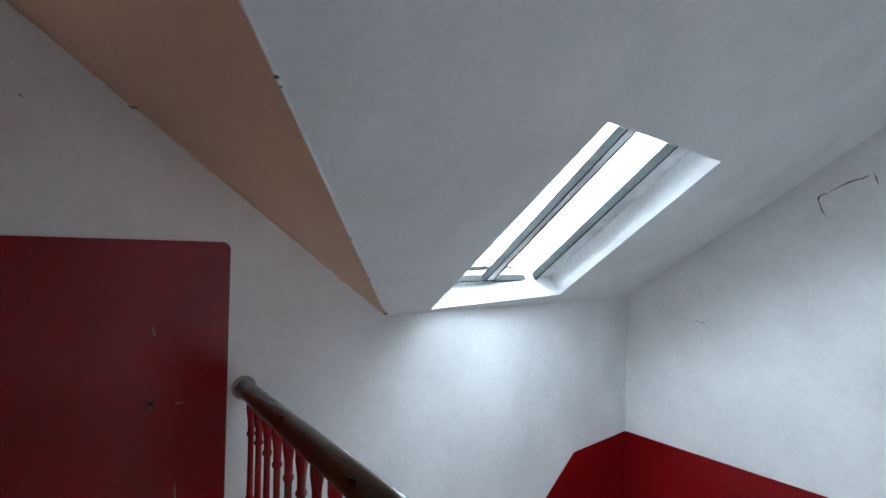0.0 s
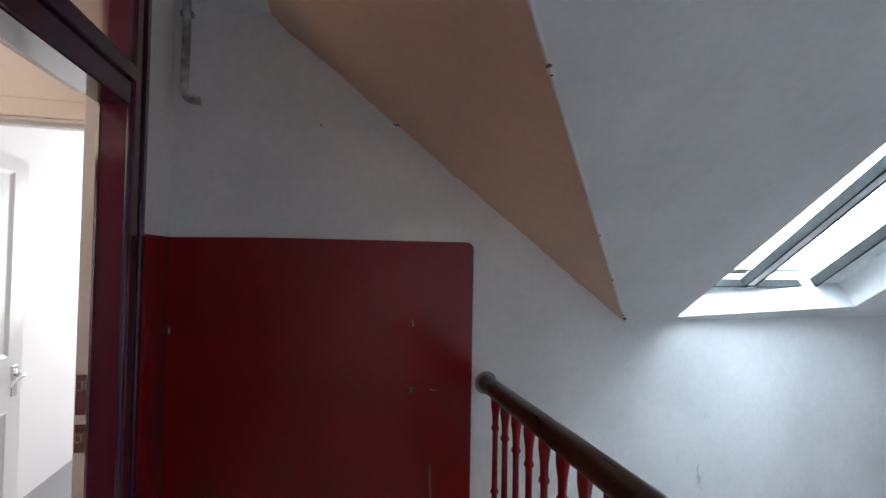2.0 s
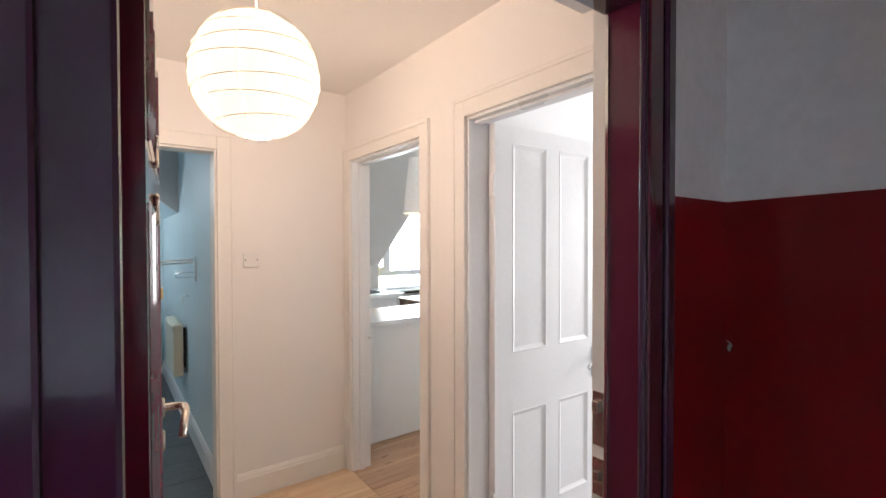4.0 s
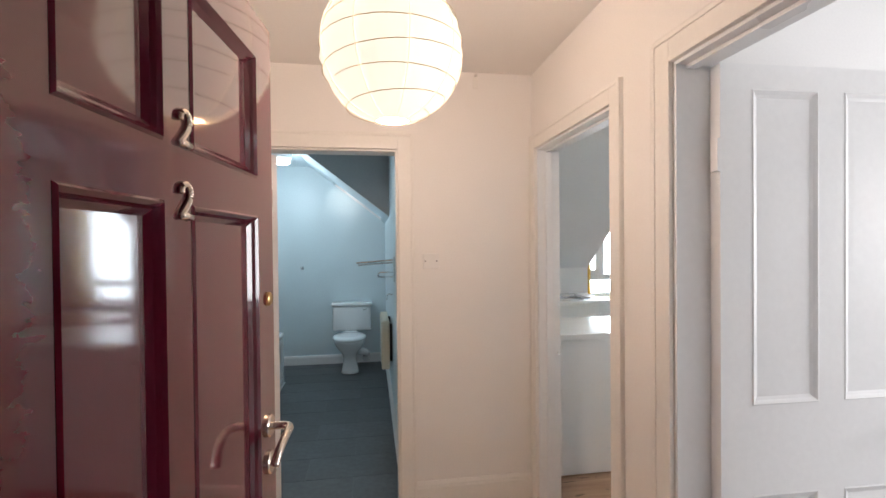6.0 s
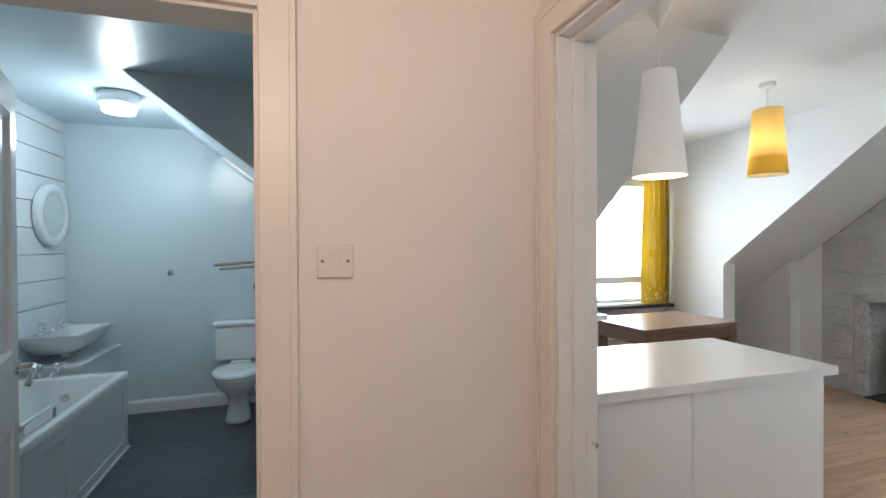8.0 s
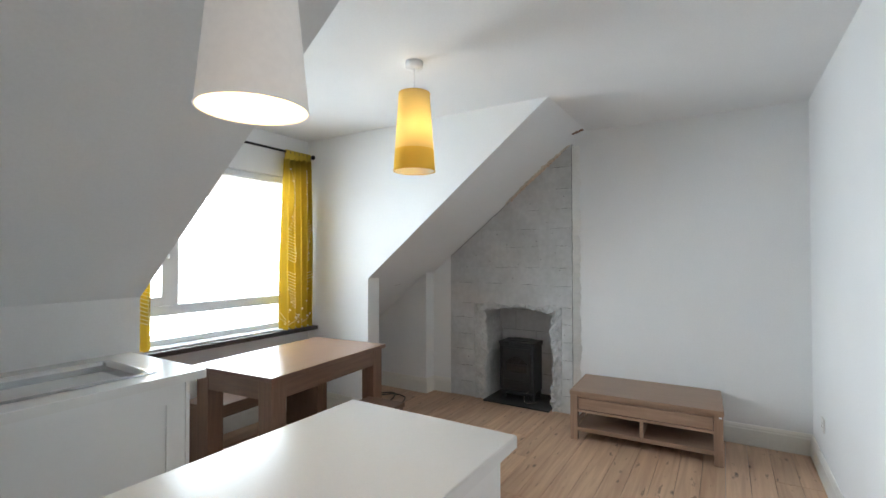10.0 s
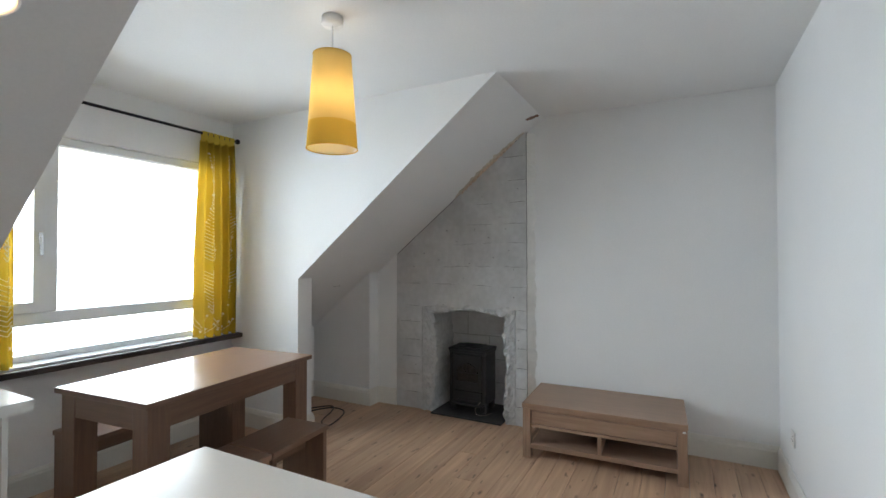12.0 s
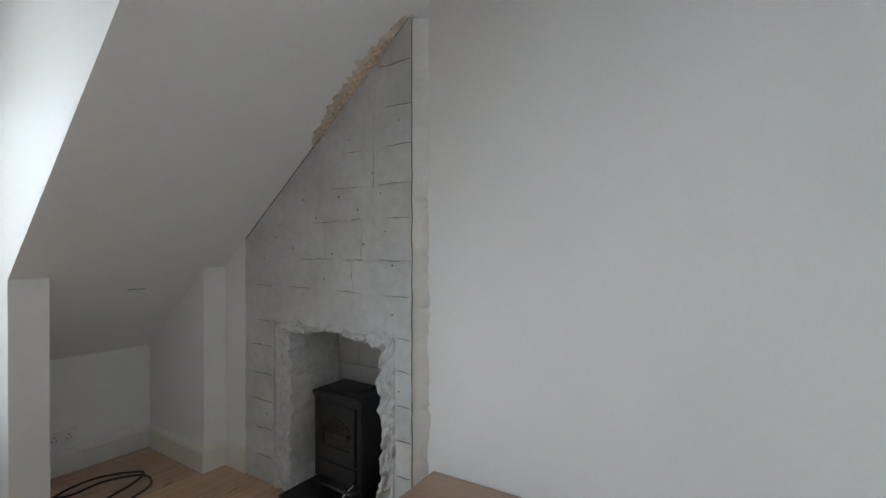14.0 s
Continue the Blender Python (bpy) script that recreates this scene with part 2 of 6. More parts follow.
CREAM = material("cream_enamel", (0.70, 0.64, 0.50), 0.35, grain=0.02, bump=0.02)
SWITCHPL = material("white_switch_plastic", (0.80, 0.77, 0.74), 0.3, grain=0.01, bump=0.0)
CARPET = material("grey_carpet", (0.32, 0.32, 0.33), 0.95, grain=0.25, scale=180, bump=0.5)
CONCRETE = material("grey_stair_stone", (0.44, 0.42, 0.41), 0.8, grain=0.15, scale=25, bump=0.3)
MIRROR = material("mirror_silver", (0.9, 0.92, 0.92), 0.02, 1.0, grain=0.0, bump=0.0, blotch=0.0)
CREAMPRINT = material("cream_cloth_print", (0.86, 0.82, 0.66), 0.85, grain=0.05, scale=200, bump=0.1)
WIRE = material("lantern_wire", (0.60, 0.50, 0.38), 0.5, grain=0.05, bump=0.0)
CRACK = material("dark_crack", (0.14, 0.13, 0.12), 0.9, grain=0.2, bump=0.0)
TORN = material("torn_lath_edge", (0.26, 0.15, 0.11), 0.9, grain=0.3, scale=40, bump=0.4)
OLDEDGE = material("stained_old_plaster", (0.66, 0.59, 0.50), 0.85, grain=0.15, scale=40, bump=0.5, blotch=0.25, blotch_scale=5)
JOINT = material("open_joint_grey", (0.27, 0.265, 0.26), 0.9, grain=0.2, bump=0.0)
CHIP = material("chipped_paint_grey", (0.30, 0.28, 0.27), 0.7, grain=0.2, bump=0.2)
YELLOWCLOTH = cloth("mustard_cotton", (0.64, 0.465, 0.07), 0.22)
OLDFRAME = material("grimy_old_frame_paint", (0.82, 0.85, 0.86), 0.5, grain=0.12, scale=30, bump=0.2, blotch=0.25, blotch_scale=6)
GRIME = material("black_putty_grime", (0.03, 0.035, 0.035), 0.9, grain=0.3, scale=40, bump=0.3)
IVORYGLOSS = material("ivory_gloss_paint", (0.80, 0.775, 0.72), 0.3, grain=0.02, scale=45, bump=0.05, blotch=0.04)
SHADELINING = cloth("white_shade_lining", (0.95, 0.92, 0.85), 0.55)
PATCHED = material("patched_plaster", (0.84, 0.825, 0.795), 0.75, grain=0.04, scale=45, bump=0.2, blotch=0.08, blotch_scale=4)
GLASS = glass("window_glass")
FROST = glass("reeded_glass", 0.35, (1.0, 0.97, 0.92))
HANDRAIL = wood("dark_varnished_handrail", (0.012, 0.007, 0.004), (0.055, 0.028, 0.012), 0.3, along=0, vary=0.0, coat=0.3)
BOARD = wood("worn_pine_board", (0.45, 0.272, 0.174), (0.62, 0.412, 0.274), 0.42, along=0, scale=0.7, vary=0.10, knots=0.7, coords="Object", scuffs=0.55)
HALLBOARD = wood("pale_pine_board", (0.60, 0.39, 0.23), (0.76, 0.55, 0.36), 0.35, along=0, scale=0.6, vary=0.08, knots=0.3)
OAKVENEER = wood("brown_oak_veneer", (0.165, 0.090, 0.059), (0.213, 0.120, 0.079), 0.30, along=0, scale=1.6, vary=0.03, coat=0.35, wear=0.03)
OAKSIDE = wood("brown_oak_veneer_side", (0.165, 0.090, 0.059), (0.213, 0.120, 0.079), 0.32, along=1, scale=1.6, vary=0.03, coat=0.1, wear=0.03)
OAKLEG = wood("brown_oak_veneer_upright", (0.165, 0.090, 0.059), (0.213, 0.120, 0.079), 0.35, along=2, scale=1.6, vary=0.04, coat=0.1)
LIGHTOAK = wood("light_oak_veneer", (0.295, 0.184, 0.124), (0.38, 0.245, 0.172), 0.38, along=1, scale=1.6, vary=0.03)
LIGHTOAKLEG = wood("light_oak_upright", (0.295, 0.184, 0.124), (0.38, 0.245, 0.172), 0.4, along=2, scale=1.6, vary=0.04)
LANTERN = glow("lit_lantern_paper", (1.0, 0.90, 0.74), 0.78)
SEAM = glow("lit_lantern_seam", (0.95, 0.80, 0.62), 0.62)
LAMPDISC = glow("lit_opal_diffuser", (0.92, 0.97, 1.0), 1.6)
YSHADE = cloth("yellow_shade_cloth", (0.92, 0.70, 0.28), 0.5)
YBAND = cloth("ochre_shade_band", (0.84, 0.55, 0.10), 0.42)
SHADEIN = glow("lit_shade_lining", (1.0, 0.85, 0.62), 1.0)
WSHADE = glow("white_fabric_shade", (0.80, 0.77, 0.73), 0.22)


# ---- building helpers ----
def part(name, bm, mat, parent=None, label="", smooth=False):
    me = bpy.data.meshes.new(name)
    bmesh.ops.recalc_face_normals(bm, faces=bm.faces)
    bm.to_mesh(me)
    bm.free()
    me.materials.append(mat)
    if smooth:
        for p in me.polygons:
            p.use_smooth = True
    ob = new(name, me)
    if parent is not None:
        ob.parent = parent
    if label:
        ob["label"] = label
    return ob


def thing(name, label, category, group="", kind="", at=(0, 0, 0), rz=0.0):
    ob = new(name)
    ob.empty_display_size = 0.05
    ob.matrix_world = pose(*at, 0, 0, rz)
    return tagged(ob, label, category, group, kind)


def box(x0, x1, y0, y1, z0, z1, bevel=0.0, bm=None, seg=2):
    b = bm or bmesh.new()
    v = bmesh.ops.create_cube(b, size=1)["verts"]
    for w in v:
        w.co = ((x0 + x1) / 2 + w.co.x * (x1 - x0), (y0 + y1) / 2 + w.co.y * (y1 - y0), (z0 + z1) / 2 + w.co.z * (z1 - z0))
    if bevel:
        edges = {e for w in v for e in w.link_edges}
        bmesh.ops.bevel(b, geom=list(edges), offset=bevel, segments=seg, affect="EDGES", profile=0.5)
    return b


def prism(points, axis, a0, a1, bm=None, bevel=0.0):
    """A polygon in the plane across an axis, drawn out from a0 to a1. Points: the two other coordinates in x, y, z order."""
    b = bm or bmesh.new()

    def place(p, a):
        q = list(p)
        q.insert("xyz".index(axis), a)
        return q
    lo = [b.verts.new(place(p, a0)) for p in points]
    hi = [b.verts.new(place(p, a1)) for p in points]
    b.faces.new(lo)
    b.faces.new(hi[::-1])
    k = len(points)
    for i in range(k):
        b.faces.new((lo[i], hi[i], hi[(i + 1) % k], lo[(i + 1) % k]))
    if bevel:
        bmesh.ops.bevel(b, geom=b.edges[:], offset=bevel, segments=2, affect="EDGES")
    return b


def slab(points, thick, bm=None):
    """A flat or sloping polygon given in x, y, z, thickened along the upward side of its normal."""
    b = bm or bmesh.new()
    pts = [Vector(p) for p in points]
    nrm = (pts[1] - pts[0]).cross(pts[2] - pts[0]).normalized()
    if nrm.z < 0:
        nrm = -nrm
    lo = [b.verts.new(p) for p in pts]
    hi = [b.verts.new(p + nrm * thick) for p in pts]
    b.faces.new(lo)
    b.faces.new(hi[::-1])
    for i in range(len(pts)):
        j = (i + 1) % len(pts)
        b.faces.new((lo[i], hi[i], hi[j], lo[j]))
    return b


def lathe(profile, segs=24, at=(0, 0, 0), bm=None, caps=True, flip=None):
    """A turned shape from (radius, height) pairs about the z axis."""
    b = bm or bmesh.new()
    rings = []
    for r, z in profile:
        rings.append([b.verts.new((at[0] + r * math.cos(2 * math.pi * i / segs), at[1] + r * math.sin(2 * math.pi * i / segs), at[2] + z)) for i in range(segs)])
    for a, c in zip(rings, rings[1:]):
        for i in range(segs):
            b.faces.new((a[i], a[(i + 1) % segs], c[(i + 1) % segs], c[i]))
    if caps:
        b.faces.new(rings[0][::-1])
        b.faces.new(rings[-1])
    return b


def tube(points, radius, segs=10, bm=None):
    """A round bar through the points."""
    b = bm or bmesh.new()
    pts = [Vector(p) for p in points]
    prev = None
    for i, p in enumerate(pts):
        d = (pts[min(i + 1, len(pts) - 1)] - pts[max(i - 1, 0)]).normalized()
        up = Vector((0, 0, 1)) if abs(d.z) < 0.9 else Vector((1, 0, 0))
        s = d.cross(up).normalized()
        t = s.cross(d)
        ring = [b.verts.new(p + radius * (math.cos(2 * math.pi * k / segs) * s + math.sin(2 * math.pi * k / segs) * t)) for k in range(segs)]
        if prev:
            for k in range(segs):
                b.faces.new((prev[k], prev[(k + 1) % segs], ring[(k + 1) % segs], ring[k]))
        else:
            b.faces.new(ring[::-1])
        prev = ring
    b.faces.new(prev)
    return b


def spline(points, steps=6):
    """Smooth points through the given ones."""
    P = [Vector(p) for p in points]
    out = []
    for i in range(len(P) - 1):
        p0, p1, p2, p3 = P[max(i - 1, 0)], P[i], P[i + 1], P[min(i + 2, len(P) - 1)]
        for k in range(steps):
            u = k / steps
            out.append(0.5 * ((2 * p1) + (p2 - p0) * u + (2 * p0 - 5 * p1 + 4 * p2 - p3) * u * u + (3 * p1 - p0 - 3 * p2 + p3) * u ** 3))
    return out + [P[-1]]


def structure(name, bm, mat, label, category="wall", smooth=False):
    return tagged(part(name, bm, mat, None, "", smooth), label, category, kind="structure")


def wall_with_openings(axis, a0, a1, u0, u1, z0, z1, openings):
    """A thick upright wall across an axis from a0 to a1, running u0..u1, with openings (ua, ub, za, zb) right through it."""
    b = bmesh.new()
    us = sorted({u0, u1, *[o[0] for o in openings], *[o[1] for o in openings]})
    for ua, ub in zip(us, us[1:]):
        cuts = sorted((o[2], o[3]) for o in openings if o[0] <= ua + 1e-6 and o[1] >= ub - 1e-6)
        z = z0
        for za, zb in cuts + [(z1, z1)]:
            if za - z > 1e-4:
                if axis == "x":
                    box(a0, a1, ua, ub, z, za, bm=b)
                else:
                    box(ua, ub, a0, a1, z, za, bm=b)
            z = zb
    bmesh.ops.remove_doubles(b, verts=b.verts, dist=1e-5)
    b.verts.index_update()
    seen = {}
    for f in b.faces:
        seen.setdefault(tuple(sorted(v.index for v in f.verts)), []).append(f)
    bmesh.ops.delete(b, geom=[f for fs in seen.values() if len(fs) > 1 for f in fs], context="FACES_ONLY")
    return b


def moulding(profile, points, bm=None):
    """A strip with the given (out, up) profile mitred along the points on a floor: a skirting board. out is to the left of the way."""
    b = bm or bmesh.new()
    P = [Vector((*p, 0)) for p in points]
    rows = []
    for i, p in enumerate(P):
        d0 = (P[i] - P[i - 1]).normalized() if i else (P[1] - P[0]).normalized()
        d1 = (P[i + 1] - P[i]).normalized() if i + 1 < len(P) else d0
        n0, n1 = Vector((-d0.y, d0.x, 0)), Vector((-d1.y, d1.x, 0))
        mid = (n0 + n1).normalized()
        mid /= max(mid.dot(n0), 0.3)
        rows.append([b.verts.new(p + mid * o + Vector((0, 0, u))) for o, u in profile])
    for a, c in zip(rows, rows[1:]):
        for i in range(len(profile)):
            j = (i + 1) % len(profile)
            b.faces.new((a[i], a[j], c[j], c[i]))
    b.faces.new(rows[0][::-1])
    b.faces.new(rows[-1])
    return b


SKIRT = [(0, 0), (0.018, 0), (0.018, 0.115), (0.014, 0.125), (0.014, 0.132), (0.006, 0.15), (0, 0.15)]

# ---- setting: hall, landing, kitchen and living room, bathroom, bedroom ----
RISE = 0.797          # pitch of the roof over the living room


def roof_z(y):
    return 2.52 - RISE * (y - 0.659)


# hall walls
structure("wall_hall_east", wall_with_openings("x", 0.0, 0.12, -2.1, 0.12, 0, 2.62, [(-0.895, -0.08, -0.01, 2.012), (-2.03, -1.25, -0.01, 2.035)]),
          HALL, "warm white painted hall wall with two doorways")
structure("wall_hall_end", wall_with_openings("y", 0.0, 0.12, -1.74, 0.0, 0, 2.62, [(-1.485, -0.775, -0.01, 2.005)]),
          HALL, "warm white painted hall wall with bathroom doorway")
structure("wall_hall_west", wall_with_openings("x", -1.74, -1.62, -2.1, 0.0, 0, 2.62, [(-0.70, -0.06, -0.01, 2.03)]), HALL, "warm white painted hall wall with cupboard doorway")
structure("wall_front_door", wall_with_openings("y", -2.25, -2.10, -3.5, 0.10, 0, 2.75, [(-1.335, -0.27, -0.01, 2.56)]),
          LANDING, "old white painted landing wall round the front door")
structure("wall_front_west", box(-3.5, -1.3505, -2.335, -2.2501, 0, 2.61), LANDING, "old white painted landing wall beside the front door")
structure("ceiling_hall", box(-1.74, 0.0, -2.1, 0.0, 2.45, 2.55), HALL, "warm white painted hall ceiling", "ceiling")
structure("wall_cupboard_back", box(-2.3, -2.2, -0.9, 0.1, 0, 2.5), HALL, "white cupboard back wall")

# landing and stairwell
structure("wall_landing_east", prism([(-7.1, -2.2), (-2.25, -2.2), (-2.25, 2.75), (-2.55, 2.75), (-4.463, 1.21), (-7.1, 1.21)], "x", 0.10, 0.25),
          LANDING, "old white painted stair wall with flaking paint")
structure("wall_stair_end", box(-3.5, 0.25, -7.25, -7.1, -2.2, 3.0), LANDING, "white painted stairwell end wall with cracks")
structure("wall_landing_west", box(-3.65, -3.5, -7.25, -2.1, -2.2, 3.0), LANDING, "plain white stairwell wall")
structure("ceiling_stair_slope", slab([(0.10, -4.463, 1.21), (0.10, -2.634, 2.61), (-1.90, -2.634, 2.61)], 0.12), STAIRWARM,
          "sloping old plaster ceiling, warm hall light put into its cream colour", "ceiling")
S0, SS = 1.21, 0.70


def sky_pt(x, y, up=0.0):
    n = Vector((SS, 0, 1)).normalized()
    return Vector((x, y, S0 - SS * (x - 0.10))) + n * up


HOLE = [(0.07, -4.765), (-0.01, -5.94), (-1.185, -5.80), (-1.18, -4.69)]
bm = bmesh.new()
outer = [(0.10, -4.463), (0.10, -7.1), (-1.90, -7.1), (-1.90, -2.634)]
rings = [[bm.verts.new(sky_pt(*p, up)) for p in ring] for ring, up in ((outer, 0), (outer, 0.26), (HOLE, 0.26), (HOLE, 0))]
for r0, r1 in zip(rings, rings[1:] + rings[:1]):
    for k in range(4):
        bm.faces.new((r0[k], r0[(k + 1) % 4], r1[(k + 1) % 4], r1[k]))
structure("ceiling_skylight_slope", bm, LANDING, "sloping white plaster ceiling pierced by a skylight", "ceiling")
bm = box(-3.5, -1.90, -7.1, -2.25, 2.61, 2.75)
box(-1.90, 0.10, -2.634, -2.25, 2.61, 2.75, bm=bm)
structure("ceiling_landing", bm, LANDING, "flat white landing ceiling", "ceiling")
structure("floor_landing", box(-3.5, 0.10, -3.70, -2.10, -0.20, 0.0), CONCRETE, "grey landing floor", "floor")
structure("floor_half_landing", box(-3.5, 0.10, -7.1, -6.1, -1.83, -1.63), CONCRETE, "grey half landing floor", "floor")
stairs = thing("staircase", "grey stone stair flight below the landing", "staircase", kind="structure")
for i in range(8):
    part("step", box(-2.5, -1.35, -3.70 - 0.30 * (i + 1), -3.70 - 0.30 * i, -0.18 * (i + 1) - 0.22, -0.18 * (i + 1), 0.006), CONCRETE, stairs)
structure("wall_stair_low", box(-3.5, 0.25, -3.72, -3.70, -2.2, -0.2), LANDING, "plain white wall below the landing edge")

# red painted dado, a skin of paint with rounded top corner
bm = bmesh.new()
pts = [(-2.255, 0.0), (-2.255, 1.597), (-2.65, 1.606)]
pts += [(-3.565 - 0.035 * math.sin(a), 1.573 + 0.035 * math.cos(a)) for a in [i * math.pi / 12 for i in range(7)]]
pts += [(-3.60, 0.0)]
prism(pts, "x", 0.094, 0.0999, bm)
structure("trim_dado_landing", bm, RED, "deep red gloss painted dado with chips", "dado")
structure("trim_dado_return", box(-0.2315, 0.094, -2.2555, -2.2501, 0.0, 1.597), RED, "deep red gloss painted dado beside the door frame", "dado")
structure("trim_dado_west", box(-3.5, -1.352, -2.3405, -2.3351, 0.0, 1.597), RED, "deep red gloss painted dado", "dado")
structure("trim_dado_stair", prism([(-7.1, -1.63), (-7.1, -0.045), (-6.30, -0.045), (-4.2, -1.60), (-4.2, -2.0)], "x", 0.094, 0.0999), RED,
          "red gloss dado stepping down with the stairs", "dado")
structure("trim_dado_end", box(-3.5, 0.094, -7.0999, -7.094, -1.63, -0.045), RED, "red gloss painted dado on the stair end wall", "dado")
structure("trim_dado_bead", box(-3.5, 0.094, -7.0939, -7.084, -0.060, -0.040, 0.003), RED, "thin red dado rail", "dado")

# living room and kitchen
structure("wall_living_south", box(0.12, 4.58, -1.04, -0.89, 0, 2.62), PLASTER, "plain white painted living room wall")
structure("wall_living_east", box(4.38, 4.58, -0.89, 0.80, 0, 2.62), PLASTER, "plain white painted wall beside the fireplace")
bm = prism([(2.052, 0), (3.2, 0), (3.2, 0.70), (2.052, roof_z(2.052) + 0.05)], "x", 4.335, 4.58)
box(4.195, 4.335, 2.265, 3.2, 0, 1.3, bm=bm)
structure("wall_alcove_east", bm, PLASTER, "white painted alcove wall beside the chimney")
structure("wall_knee_alcove", box(3.47, 4.4, 2.95, 3.10, 0, 0.80), PLASTER, "low white knee wall under the slope")
structure("wall_knee_kitchen", box(0.12, 1.399, 2.32, 2.50, 0, 1.30), PLASTER, "low white knee wall behind the sink")
bm = prism([(2.292, 0), (3.05, 0), (3.05, 2.55), (0.659, 2.55), (2.292, roof_z(2.292) + 0.03)], "x", 3.32, 3.468)
structure("wall_dormer_east", bm, PLASTER, "white dormer cheek wall and pier")
bm = prism([(2.32, 0), (3.05, 0), (3.05, 2.55), (0.659, 2.55), (2.32, roof_z(2.32) + 0.03)], "x", 1.40, 1.50)
structure("wall_dormer_west", bm, PLASTER, "white dormer cheek wall")
structure("wall_dormer_window", wall_with_openings("y", 3.05, 3.25, 1.40, 3.468, 0, 2.62, [(1.62, 3.20, 0.775, 2.14)]), PLASTER, "white painted window wall of the dormer")
bm = box(0.12, 4.58, -0.89, 0.659, 2.52, 2.62)
box(1.50, 3.32, 0.659, 3.25, 2.52, 2.62, bm=bm)
structure("ceiling_living", bm, CEIL, "white painted flat ceiling", "ceiling")
structure("ceiling_slope_east", slab([(3.3204, 0.659, 2.52), (4.58, 0.659, 2.52), (4.58, 3.1, roof_z(3.1)), (3.3204, 3.1, roof_z(3.1))], 0.1), CEIL,
          "white painted sloping attic ceiling", "ceiling")
structure("ceiling_slope_west", slab([(0.12, 0.659, 2.52), (1.4996, 0.659, 2.52), (1.4996, 2.5, roof_z(2.5)), (0.12, 2.5, roof_z(2.5))], 0.1), CEIL,
          "white painted sloping attic ceiling over the kitchen", "ceiling")
structure("wall_kitchen_west", box(0.0, 0.12, 0.12, 2.6, 0, 2.62), PLASTER, "plain white kitchen wall")

# bathroom
structure("wall_bath_end", box(-2.7, -0.6, 3.30, 3.42, 0, 2.6), BATHBLUE, "pale blue painted bathroom wall")
structure("wall_bath_east", box(-0.75, -0.63, 0.12, 3.30, 0, 2.6), BATHBLUE, "pale blue painted bathroom wall under the slope")
structure("wall_bath_west", box(-2.7, -2.55, 0.12, 3.30, 0, 2.6), BATHBLUE, "bathroom wall behind white boards")
structure("wall_bath_south", box(-2.7, -1.74, 0.0, 0.12, 0, 2.6), BATHBLUE, "pale blue painted bathroom wall")
bm = box(-2.7, -1.655, 1.93, 3.3, 2.45, 2.58)
box(-2.7, -0.63, 0.12, 1.93, 2.45, 2.58, bm=bm)
structure("ceiling_bath", bm, BATHCEIL, "pale blue gloss bathroom ceiling", "ceiling")


def bath_slope(x):
    return 2.45 - 0.77 * (x + 1.66)


# opening and roof light are assumed, added to brighten the slope's far edge
bm = bmesh.new()
for x0, x1, y0, y1 in ((-1.66, -0.63, 1.932, 2.86), (-1.66, -1.36, 2.86, 3.3), (-0.80, -0.63, 2.86, 3.3)):
    slab([(x0, y0, bath_slope(x0)), (x1, y0, bath_slope(x1)), (x1, y1, bath_slope(x1)), (x0, y1, bath_slope(x0))], 0.1, bm)
structure("ceiling_bath_slope", bm, BATHCEIL, "pale blue gloss sloping bathroom ceiling with an assumed roof light", "ceiling")
rl = thing("window_bathroom_assumed", "assumed narrow roof light, added for a bright strip along the slope", "skylight", kind="structure")
part("head_lining", prism([(-1.36, bath_slope(-1.36)), (-0.80, bath_slope(-0.80)), (-0.80, bath_slope(-0.80) + 0.125), (-1.36, bath_slope(-1.36) + 0.125)], "y", 3.27, 3.2995), WHITEGLOSS, rl, "white painted lining board")
part("pane", slab([(-1.37, 2.85, bath_slope(-1.37) + 0.128), (-0.79, 2.85, bath_slope(-0.79) + 0.128), (-0.79, 3.3, bath_slope(-0.79) + 0.128), (-1.37, 3.3, bath_slope(-1.37) + 0.128)], 0.004), GLASS, rl).visible_shadow = False
structure("wall_bath_bulkhead", prism([(-1.66, 2.449), (-0.751, 2.449), (-0.751, 1.750)], "y", 1.86, 1.931), SHADEGREY,
          "bulkhead above the sloping ceiling, its shade put into the grey")

# bedroom
structure("wall_bed_north", box(0.12, 3.3, -1.10, -1.041, 0, 2.6), PLASTER, "plain white bedroom wall")
structure("wall_bed_east", wall_with_openings("x", 3.1, 3.3, -4.0, -1.10, 0, 2.6, [(-2.9, -1.7, 0.9, 2.1)]), PLASTER, "plain white bedroom wall with a window")
structure("wall_bed_south", box(0.25, 3.3, -4.1, -4.0, 0, 2.6), PLASTER, "plain white bedroom wall")
structure("ceiling_bedroom", box(0.12, 3.3, -4.1, -1.041, 2.5, 2.6), CEIL, "plain white bedroom ceiling", "ceiling")
structure("floor_bedroom", box(0.12, 3.3, -4.1, -1.041, -0.10, 0.0), CARPET, "grey carpeted bedroom floor", "floor")
structure("subfloor", box(-1.74, 4.6, -2.10, 3.3, -0.20, -0.022), CONCRETE, "dark gap below the floorboards", "floor")

# skirting boards
def skirting(label, points, mat, tall=1.0):
    profile = [(o, u * tall) for o, u in SKIRT]
    return structure("baseboard", moulding(profile, points), mat, label, "skirting board")


